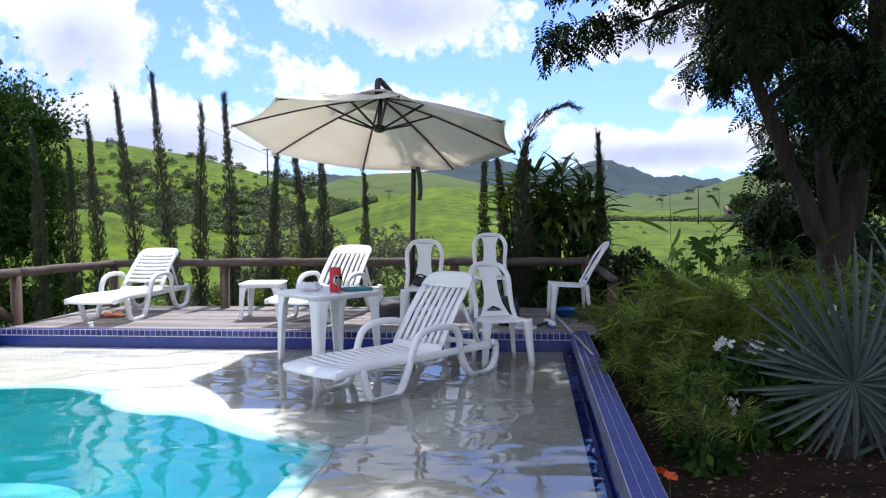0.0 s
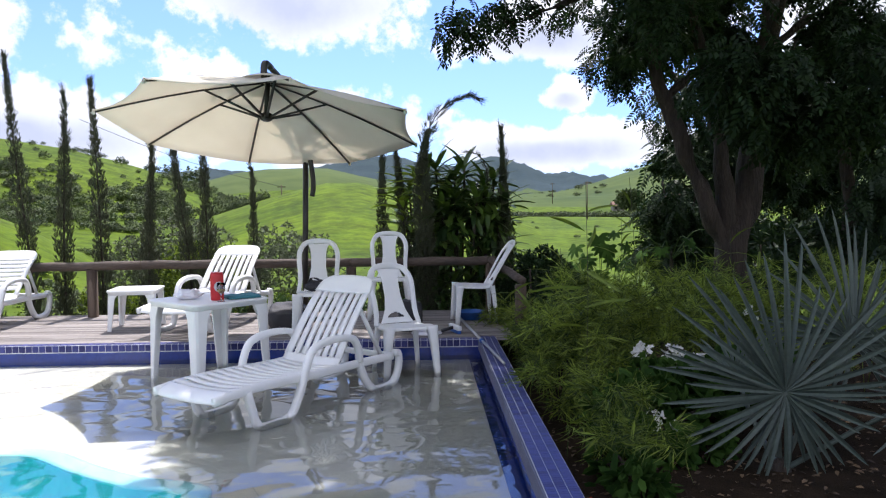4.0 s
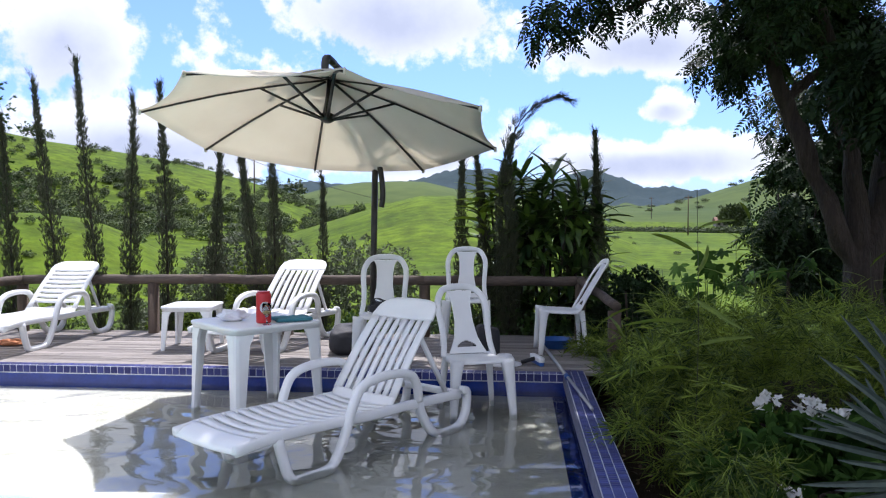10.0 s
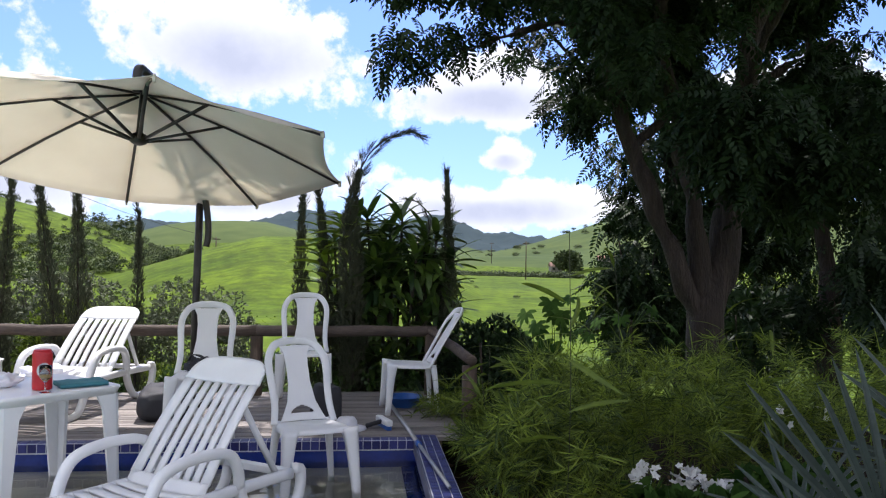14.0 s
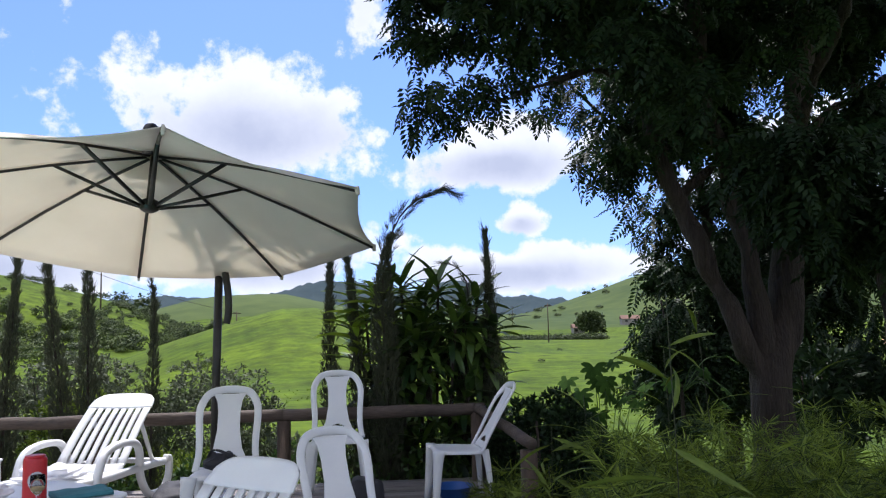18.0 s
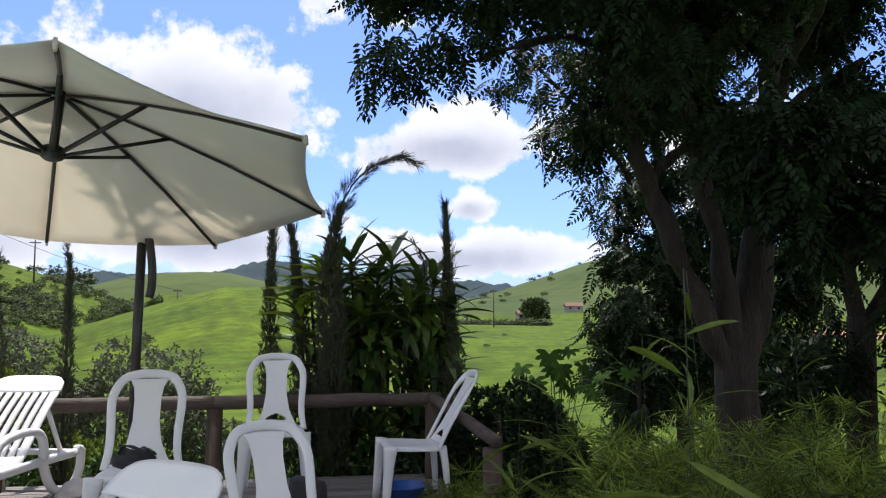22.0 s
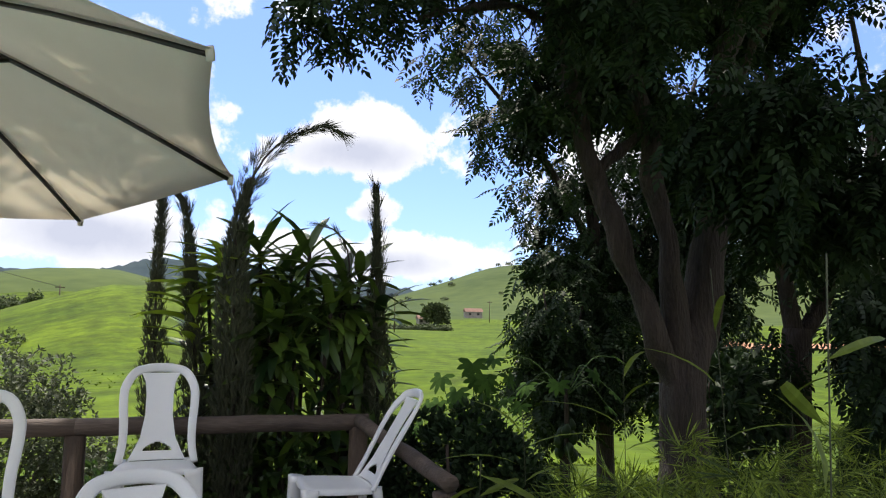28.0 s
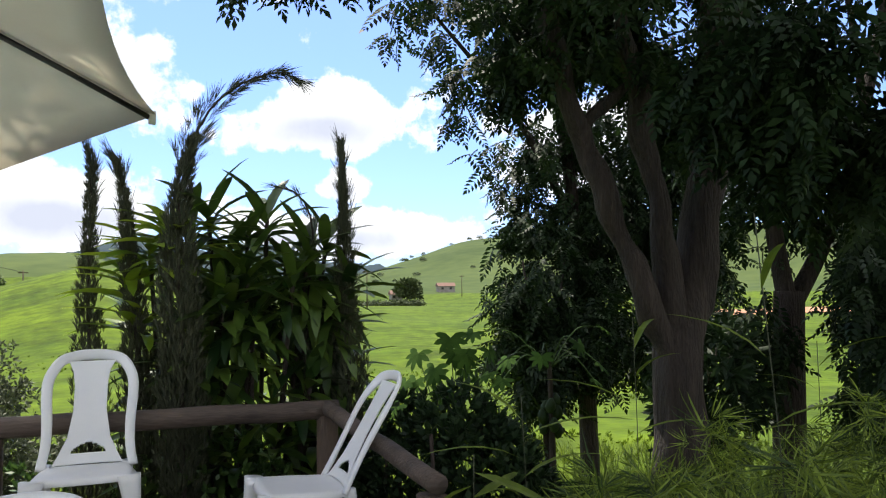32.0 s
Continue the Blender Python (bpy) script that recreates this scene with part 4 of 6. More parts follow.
def make_table(name, size, height, label, category, leg=0.115):
    """A square white plastic table with angled corner legs; stands at the origin."""
    t = thing(name, pose(0, 0, 0), label, category)
    h = size / 2

    def rounded(a, rad, n=5):
        out = []
        for cx, cy, s0 in ((a - rad, a - rad, 0), (-a + rad, a - rad, 90), (-a + rad, -a + rad, 180), (a - rad, -a + rad, 270)):
            out += [(cx + rad * math.cos(radians(s0 + 90 * k / n)), cy + rad * math.sin(radians(s0 + 90 * k / n))) for k in range(n + 1)]
        return out

    bm = bmesh.new()
    rings_ = []
    for a, z in ((h - 0.05, height - 0.055), (h - 0.012, height - 0.052), (h - 0.006, height - 0.022), (h, height - 0.016), (h - 0.002, height - 0.004), (h - 0.012, height), (h - 0.05, height - 0.002)):
        rings_.append([bm.verts.new((x, y, z)) for x, y in rounded(a, 0.055)])
    m_ = len(rings_[0])
    for r0, r1 in zip(rings_, rings_[1:]):
        for k in range(m_):
            bm.faces.new((r0[k], r0[(k + 1) % m_], r1[(k + 1) % m_], r1[k]))
    bm.faces.new(rings_[-1])
    bm.faces.new(rings_[0][::-1])
    part("tabletop", bm, M_PLASTIC, t)
    for sx in (-1, 1):
        for sy in (-1, 1):
            bm, ring = bmesh.new(), []
            for f in (0.0, 0.12, 0.5, 1.0):
                z, w, o = (height - 0.05) * (1 - f), leg * (1.25 if f == 0 else 1 - 0.42 * f), h - 0.014 + 0.012 * f
                c = 0.03
                prof = [(o - c, o), (o - w, o), (o - w, o - 0.02), (o - 0.026, o - 0.026), (o - 0.02, o - w), (o, o - w), (o, o - c), (o - c * 0.3, o - c * 0.3)]
                ring.append([bm.verts.new((sx * p[0], sy * p[1], z)) for p in prof])
            for r0, r1 in zip(ring, ring[1:]):
                for k in range(8):
                    bm.faces.new((r0[k], r0[(k + 1) % 8], r1[(k + 1) % 8], r1[k]))
            bm.faces.new(ring[-1])
            bmesh.ops.recalc_face_normals(bm, faces=bm.faces)
            part("leg", bm, M_PLASTIC, t, smooth=False)
    return t


chair = make_chair("white moulded plastic chair standing in the shallow water")
copies = [((-0.26, 7.16, SHELF, 0, 0, 20), ""), ((-1.10, 8.05, 0.0, 0, 0, 6), "white moulded plastic chair on the deck holding a dark bag"),
          ((-0.465, 9.29, 0.0, 0, 0, 3), "white moulded plastic chair standing close to the log railing"),
          ((0.455, 8.86, 0.0, 0, 0, -85), "white moulded plastic chair turned sideways at the deck's corner")]
for p, lab in copies[1:]:
    tagged(copy_thing(chair, pose(*p) @ Matrix.Scale(1.03 if "railing" in lab else 0.94 if "sideways" in lab else 1.0, 4)), lab)
chair.matrix_world = pose(*copies[0][0])

lounger = make_lounger("white sun lounger with cross-slatted back on the deck", 40, 0.74, True)
lounger.matrix_world = pose(-4.80, 7.99, 0.0)
upright = make_lounger("white slatted plastic sun lounger with clothes on its seat", 43, 0.74)
upright.matrix_world = pose(-2.56, 8.03, 0.0, 0, 0, -12)
wet = make_lounger("white slatted plastic sun lounger standing in the shallow water", 51, 0.75)
wet.matrix_world = pose(-1.585, 5.403, SHELF, 0, 0, -34.8)

table = make_table("plastic_table", 0.72, 0.69, "square white plastic table standing in the shallow water", "table")
table.matrix_world = pose(-1.87, 7.06, SHELF, 0, 0, 48)
stool = make_table("side_table", 0.49, 0.42, "small square white plastic side table on the deck", "side table", 0.075)
stool.matrix_world = pose(-3.10, 8.78, 0, 0, 0, 6)

# ---- the umbrella ----
UC, UR = Vector((-1.508, 7.772, 1.97)), 1.452
TILTM = Matrix.Translation(UC) @ Matrix.Rotation(radians(1.66), 4, "Y") @ Matrix.Rotation(radians(-10.1), 4, "X")
umb = thing("cantilever_umbrella", pose(0, 0, 0), "large open cream cantilever umbrella with dark metal ribs", "umbrella")
tips = [Vector((UR * math.cos(radians(18.25 + 45 * i)), UR * math.sin(radians(18.25 + 45 * i)), 0)) for i in range(8)]
APEX = Vector((0, 0, 0.45))
bm = bmesh.new()
for i in range(8):
    a, b = tips[i], tips[(i + 1) % 8]

    def panel(u, v, a=a, b=b):
        e = a.lerp(b, u)
        e = e * (1 - 0.035 * 4 * u * (1 - u))
        p = APEX.lerp(e, v)
        p.z += 0.035 * math.sin(math.pi * v) * (1 - 0.6 * 4 * u * (1 - u)) - 0.03 * v * v * 4 * u * (1 - u)
        return TILTM @ p
    sub = bmesh.new()
    sheet(sub, panel, 10, 12, 0.004)
    me = bpy.data.meshes.new("tmp")
    sub.to_mesh(me)
    sub.free()
    part_ob = new("canopy_panel", me)
    me.materials.append(M_CANVAS)
    me.shade_smooth()
    part_ob.parent = umb
bm.free()
hub = Vector((0, 0, 0.10))
for i in range(8):
    d = tips[i].normalized()
    rib = [TILTM @ (APEX.lerp(tips[i], k) + Vector((0, 0, 0.035 * math.sin(math.pi * k) - 0.022))) for k in (0.03, 0.2, 0.4, 0.6, 0.8, 0.985)]
    rb = part("rib", sweep(bmesh.new(), rib, 0.016, 0.022, side=(0, 0, 1), sides=6), M_METAL, umb)
    end = TILTM @ (APEX.lerp(tips[i], 0.38) + Vector((0, 0, 0.01)))
    part("strut", sweep(bmesh.new(), [TILTM @ (hub + d * 0.05), end], 0.02, 0.026, side=(0, 0, 1), sides=6), M_METAL, rb)
    part("tip_cap", sweep(bmesh.new(), [rib[-1], TILTM @ (tips[i] + Vector((0, 0, -0.012)))], 0.05, 0.02, side=(0, 0, 1), sides=6), M_CANVAS, rb)
part("hub", sweep(bmesh.new(), [TILTM @ (hub + Vector((0, 0, z))) for z in (-0.035, -0.02, 0.03, 0.045)], lambda k: 0.06 + 0.06 * math.sin(math.pi * k), lambda k: 0.06 + 0.06 * math.sin(math.pi * k), sides=10, square=1), M_METAL, umb)
part("hub_pole", sweep(bmesh.new(), [TILTM @ (hub), TILTM @ (APEX + Vector((0, 0, 0.07)))], 0.045, 0.045, sides=8, square=1), M_METAL, umb)
bm = bmesh.new()
sheet(bm, lambda u, v: TILTM @ Vector(((0.03 + 0.26 * v) * math.cos(2 * math.pi * u), (0.03 + 0.26 * v) * math.sin(2 * math.pi * u), 0.515 - 0.092 * v - 0.02 * v * v)), 24, 4, 0.003)
part("vent_cap", bm, M_CANVAS, umb)
arm = smooth_path([(-1.36, 9.05, 1.0), (-1.33, 9.03, 1.82), (-1.34, 8.98, 2.05), (-1.37, 8.65, 2.27), (-1.43, 8.15, 2.47), (-1.48, 7.85, 2.545)], 6)
part("arm", sweep(bmesh.new(), arm[6:], 0.045, 0.055, sides=8), M_METAL, umb)
part("finial", sweep(bmesh.new(), smooth_path([(-1.5, 7.72, 2.38), (-1.5, 7.71, 2.49), (-1.49, 7.74, 2.55), (-1.47, 7.88, 2.535)], 4), 0.06, 0.055, sides=8), M_METAL, umb)
part("pole", sweep(bmesh.new(), [(-1.38, 9.06, 0.05), (-1.36, 9.05, 1.0), (-1.335, 9.03, 1.95)], 0.062, 0.062, sides=12, square=1), M_METAL, umb)
part("strap", sweep(bmesh.new(), smooth_path([(-1.30, 8.99, 1.85), (-1.26, 8.97, 1.6), (-1.255, 8.97, 1.45), (-1.27, 8.97, 1.36)], 5), 0.055, 0.035, sides=6), M_METAL, umb)
bm = bmesh.new()
box(bm, (-0.05, -0.42, 0.0), (0.05, 0.42, 0.05), 0.01)
box(bm, (-0.42, -0.05, 0.0), (0.42, 0.05, 0.052), 0.01)
bmesh.ops.transform(bm, matrix=pose(-1.38, 9.06, 0.0), verts=bm.verts)
part("base_cross", bm, M_METAL, umb)

# ---- loose things on the table, the deck and the coping ----
M_RED = mat("red plastic", (0.40, 0.012, 0.02), (0.58, 0.025, 0.03), rough=0.35, scale=6, fine=90, bump=0.04)
M_BLACK = mat("black fabric", (0.010, 0.010, 0.013), (0.03, 0.03, 0.036), rough=0.7, scale=8, fine=120, bump=0.3)
M_TEAL = mat("teal cloth", (0.03, 0.14, 0.17), (0.06, 0.22, 0.26), rough=0.85, scale=9, fine=200, bump=0.3)
M_CLOTH = mat("white cotton", (0.66, 0.66, 0.72), (0.80, 0.80, 0.84), rough=0.9, scale=12, fine=200, bump=0.3)
M_BASIN = mat("blue plastic", (0.02, 0.08, 0.30), (0.04, 0.14, 0.45), rough=0.4, scale=6, fine=90, bump=0.04)
M_ALU = mat("dull aluminium", (0.32, 0.33, 0.34), (0.50, 0.51, 0.52), rough=0.38, scale=6, fine=60, bump=0.05, metal=0.6)
M_AMBER = mat("pale wine", (0.50, 0.36, 0.16), (0.58, 0.44, 0.20), rough=0.1, scale=6, fine=60, bump=0)
M_GLASS = bpy.data.materials.new("clear glass")
M_GLASS.use_nodes = True
g_ = M_GLASS.node_tree.nodes["Principled BSDF"]
g_.inputs["Transmission Weight"].default_value, g_.inputs["Roughness"].default_value, g_.inputs["IOR"].default_value = 1.0, 0.02, 1.3


def lathe(bm, prof, n=24):
    """A turned body from (radius, height) pairs."""
    rings_ = [[bm.verts.new((r * math.cos(2 * math.pi * j / n), r * math.sin(2 * math.pi * j / n), z)) for j in range(n)] for r, z in prof]
    for a, b in zip(rings_, rings_[1:]):
        for j in range(n):
            bm.faces.new((a[j], a[(j + 1) % n], b[(j + 1) % n], b[j]))
    bm.faces.new(rings_[0][::-1])
    bm.faces.new(rings_[-1])
    return bm


def heap(name, m, size, material, label, category, seed, lumps=2.2, amp=0.3, square=1.0):
    """A soft crumpled body resting on its base."""
    bm = bmesh.new()
    bmesh.ops.create_icosphere(bm, subdivisions=4, radius=1)
    for v in bm.verts:
        d = v.co.normalized()
        k = 1 + amp * noise.noise(d * lumps + Vector((seed, 0, 0))) + amp * 0.4 * noise.noise(d * lumps * 3 + Vector((0, seed, 0)))
        d = Vector([math.copysign(abs(a_) ** square, a_) for a_ in d])
        v.co = Vector((d.x * size[0] * k, d.y * size[1] * k, max(0.0, d.z * 0.5 + 0.42) * size[2] * k))
    ob = tagged(part(name, bm, material), label, category)
    ob.matrix_world = m
    return ob


TT = SHELF + 0.69      # table top
can = thing("drink_cooler", pose(-1.76, 6.91, TT), "red cylindrical drink cooler standing on the table", "cooler")
part("body", lathe(bmesh.new(), [(0.044, 0), (0.052, 0.004), (0.053, 0.02), (0.053, 0.20), (0.051, 0.212), (0.046, 0.218)]), M_RED, can)
part("lid", lathe(bmesh.new(), [(0.046, 0.218), (0.046, 0.224), (0.040, 0.227), (0.010, 0.227)]), M_RED, can)
def emblem(u, v):
    a = radians(-100 + 80 * u)
    return (0.0545 * math.cos(a), 0.0545 * math.sin(a), 0.070 + 0.085 * v)


part("emblem", sheet(bmesh.new(), emblem, 24, 24, 0.0015, keep=lambda u, v: (2 * u - 1) ** 2 + (2 * v - 1) ** 2 < 1), M_GROUT, can, "pale oval emblem")
glass = thing("wine_glass", pose(-1.70, 6.80, TT), "small stemmed glass of pale wine on the table", "glass")
part("bowl", lathe(bmesh.new(), [(0.030, 0), (0.030, 0.003), (0.006, 0.008), (0.004, 0.05), (0.012, 0.062), (0.030, 0.085), (0.034, 0.11), (0.031, 0.15), (0.0295, 0.15), (0.032, 0.11), (0.02, 0.075)], 20), M_GLASS, glass)
part("wine", lathe(bmesh.new(), [(0.008, 0.066), (0.026, 0.084), (0.030, 0.098), (0.002, 0.0985)], 20), M_AMBER, glass)
heap("cap", pose(-2.02, 7.0, TT, 0, 0, 20), (0.10, 0.08, 0.09), M_CLOTH, "white cotton cap lying on the table", "cap", 2, 1.6, 0.35)
bm = bmesh.new()
sheet(bm, lambda u, v: ((u - .5) * 0.26, (v - .5) * 0.20, 0.014 + 0.006 * noise.noise((u * 5, v * 5, 1))), 14, 10, 0.022)
towel = tagged(part("folded_cloth", bm, M_TEAL), "folded teal cloth lying on the table", "cloth")
towel.matrix_world = pose(-1.60, 7.06, TT, 0, 0, 32)
heap("duffel_bag", pose(-1.50, 8.66, 0, 0, 0, 10), (0.20, 0.26, 0.27), M_BLACK, "black duffel bag standing on the deck", "bag", 4, 1.2, 0.10, 0.55)
heap("backpack", pose(-0.22, 8.30, 0, 0, 0, 0), (0.12, 0.10, 0.34), M_BLACK, "black backpack standing on the deck", "bag", 9, 1.4, 0.12, 0.6)
heap("handbag", pose(-1.11, 7.98, 0.447, 0, 0, 0), (0.11, 0.08, 0.11), M_BLACK, "dark bag lying on the plastic chair's seat", "bag", 12, 1.5, 0.3)
bm = bmesh.new()
sweep(bm, smooth_path([(-0.07, 0, 0.08), (-0.02, -0.06, 0.13), (0.07, -0.08, 0.10), (0.13, -0.05, 0.03)], 5), 0.018, 0.008)
strap = tagged(part("bag_strap", bm, M_BLACK), "thin dark strap of the bag on the chair", "strap")
strap.matrix_world = pose(-1.11, 7.96, 0.45)
heap("clothes", pose(-2.41, 8.70, 0.295, 0, 0, 30), (0.20, 0.16, 0.10), M_CLOTH, "white clothes heaped on the lounger's seat", "clothes", 6, 2.4, 0.5)
M_PEACH = mat("orange towel", (0.55, 0.20, 0.09), (0.70, 0.32, 0.16), rough=0.9, scale=9, fine=160, bump=0.3)
heap("towel", pose(-4.95, 8.72, 0.0, 0, 0, 0), (0.14, 0.10, 0.06), M_PEACH, "small orange towel on the deck under the lounger", "towel", 8, 2.0, 0.4)
hat = thing("sun_hat", pose(-0.06, 8.14, 0.0), "white round sun hat lying on the deck", "hat")
part("brim", lathe(bmesh.new(), [(0.15, 0), (0.152, 0.006), (0.10, 0.018), (0.08, 0.02)]), M_CLOTH, hat)
part("crown", lathe(bmesh.new(), [(0.082, 0.019), (0.078, 0.06), (0.06, 0.085), (0.01, 0.09)]), M_CLOTH, hat)
tub = thing("basin", pose(0.42, 9.03, 0.0), "blue plastic basin on the deck under the chair", "basin")
part("tub", lathe(bmesh.new(), [(0.10, 0), (0.12, 0.01), (0.15, 0.09), (0.158, 0.092), (0.158, 0.086), (0.14, 0.082), (0.11, 0.015), (0.01, 0.013)]), M_BASIN, tub)
pole = thing("pool_pole", pose(0, 0, 0), "long grey aluminium pool pole lying across deck and coping", "pole")
pa, pb = Vector((0.29, 9.05, 0.03)), Vector((0.53, 6.52, 0.022))
part("tube", sweep(bmesh.new(), [pa, pa.lerp(pb, 0.6)], 0.030, 0.030, side=(0, 0, 1), sides=10, square=1), M_ALU, pole)
part("inner_tube", sweep(bmesh.new(), [pa.lerp(pb, 0.6), pb], 0.024, 0.024, side=(0, 0, 1), sides=10, square=1), M_ALU, pole)
part("clamp", sweep(bmesh.new(), [pa.lerp(pb, 0.585), pa.lerp(pb, 0.615)], 0.04, 0.04, side=(0, 0, 1), sides=10, square=1), M_BASIN, pole)
brush = thing("pool_brush", pose(0.22, 8.17, 0.0, 0, 0, 18), "white and blue pool brush lying on the deck", "brush")
part("head", box(bmesh.new(), (-0.025, -0.13, 0.03), (0.025, 0.13, 0.075), 0.012), M_PLASTIC, brush)
part("bristles", box(bmesh.new(), (-0.018, -0.12, 0.0), (0.018, 0.12, 0.032), 0.004), M_BASIN, brush)
part("socket", sweep(bmesh.new(), [(-0.02, 0, 0.05), (-0.14, 0.01, 0.02)], 0.03, 0.03, sides=8), M_BLACK, brush)
tap = thing("pool_valve", pose(-4.70, 7.84, 0.006), "small white valve on the pool edge", "valve")
part("body", lathe(bmesh.new(), [(0.03, 0), (0.03, 0.02), (0.018, 0.03), (0.016, 0.05), (0.004, 0.052)], 12), M_PLASTIC, tap)
part("lever", box(bmesh.new(), (-0.012, -0.05, 0.05), (0.012, 0.03, 0.062), 0.004), M_PLASTIC, tap)

# ---- plants ----
cyp_t = tuft(8, 0.075, 0.0064, 0.32, 0.05, 2)
wisp_t = tuft(9, 0.14, 0.0048, 0.38, 0.2, 4)


def cypress(foot, path, width, count, wisps, label="thin dull green cypress behind the log railing", spread=1.0, slim=2.0, plume=0.80, taper=0.0):
    """A narrow tree: a thin stem and upright sprays, thinning to a wispy top."""
    t = thing("cypress", pose(*foot), label, "tree", "row of thin cypresses")
    o = Vector(foot)
    raw = smooth_path([Vector(p) - o for p in [foot] + path], 8)
    cum = [0.0]
    for p, q_ in zip(raw, raw[1:]):
        cum.append(cum[-1] + (q_ - p).length)
    pts = [Vector([float(np.interp(s_, cum, [p[a_] for p in raw])) for a_ in range(3)]) for s_ in np.linspace(0, cum[-1], 40)]
    part("trunk", sweep(bmesh.new(), pts, lambda k: 0.055 - 0.045 * k, lambda k: 0.055 - 0.045 * k, sides=6, square=1), M_BARK, t)
    n, mats = len(pts) - 1, []
    for i in range(int(count * 1.8)):
        k = rnd(0.22, 0.985) if slim <= 2 else rnd(0.22, plume + 0.04)
        j = min(int(k * n), n - 1)
        c = pts[j].lerp(pts[j + 1], k * n - j)
        ax = (pts[j + 1] - pts[j]).normalized()
        prof = (0.55 + 0.45 * math.sin(math.pi * min(1, k * 1.15))) * (1 if k < 0.7 else 1 - (k - 0.7) / 0.36)
        prof *= max(0.12, 1 - max(0.0, k - plume + 0.08) * slim) if slim > 2 else 1
        prof *= 1 + taper * (0.55 - k)
        prof *= 0.75 + 0.5 * abs(noise.noise((k * 7, o.x * 3, 0)))
        d = rdir(-0.2, 0.4)
        p = c + Vector((d.x, d.y, 0)) * width * prof * rnd(0.25, 1.0)
        mats.append(turned(p, ax * 2.3 + d * 0.55 * min(spread, 1), s=rnd(0.65, 1.2) * (1 if k < 0.55 else 1 - 0.75 * (k - 0.55)), roll=rnd(0, 6)))
    strands = []
    for i in range(wisps):
        k = rnd(plume, 1.0)
        j = min(int(k * n), n - 1)
        c = pts[j].lerp(pts[j + 1], k * n - j)
        ax = (pts[j + 1] - pts[j]).normalized()
        d = rdir(-0.5, 0.3)
        out = width * (1.05 - k) * 1.4
        strands.append(turned(c + Vector((d.x, d.y, d.z * 0.5)) * out, ax * 2.2 + d * 0.5 * spread, s=rnd(0.45, 1.1), roll=rnd(0, 6)))
    scatter("crown", *cyp_t, mats, M_CYPRESS, t)
    tagged(scatter("plume", *wisp_t, strands, M_CYPRESS, t), kind="stuff")
    return t


CYP = [(-7.77, -7.70, 2.44), (-6.98, -7.05, 2.30), (-6.49, -6.50, 2.10), (-6.09, -6.20, 2.45), (-5.51, -5.77, 2.85), (-5.00, -5.23, 3.12), (-4.59, -4.52, 2.62),
       (-4.12, -4.19, 2.80), (-3.54, -3.46, 2.00), (-3.02, -3.22, 2.20), (-2.80, -2.84, 2.10), (-2.23, -2.22, 1.66), (-0.57, -0.59, 2.02)]
for i, (fx, tx, tz) in enumerate(CYP):
    b = (fx + (fx - tx) * 0.3, 10.42 + rnd(-0.05, 0.05), -1.95)
    cypress(b, [(fx, 10.42, 0.4), ((fx + tx) / 2 + rnd(-.02, .02), 10.42, (0.4 + tz) / 2), (tx, 10.42, tz - 0.03), (tx - 0.03, 10.42, tz + 0.12)],
            0.145 if tz > 1.8 else 0.11, 1150 if tz > 1.8 else 700, 40)
cypress((1.0, 10.4, -1.95), [(0.97, 10.4, 0.4), (0.94, 10.4, 1.3), (0.92, 10.4, 2.12), (0.90, 10.4, 2.26)], 0.175, 1700, 45, "dark full cypress beside the strap-leaved bush", taper=1.1)
cypress((-0.25, 10.35, -1.95), [(-0.30, 10.35, 0.5), (-0.36, 10.33, 1.4), (-0.42, 10.32, 1.95), (-0.50, 10.32, 2.10)], 0.155, 1450, 40, taper=0.5)
cypress((0.0, 10.12, -1.95), [(-0.06, 10.12, 0.6), (-0.09, 10.15, 1.5), (-0.06, 10.2, 1.95), (0.02, 10.2, 2.22), (0.14, 10.2, 2.41), (0.30, 10.2, 2.53), (0.50, 10.2, 2.60), (0.62, 10.2, 2.56)], 0.165, 1900, 150,
        "tall cypress with a feathery plume bent over sideways", 2.0, 4.5, 0.79, 0.35)
cypress((0.62, 10.45, -1.95), [(0.70, 10.45, 1.0), (0.74, 10.45, 1.6), (0.66, 10.45, 1.86), (0.50, 10.45, 1.92)], 0.06, 90, 34, "young cypress with a thin bent tip", 1.3, 5.0, 0.7)

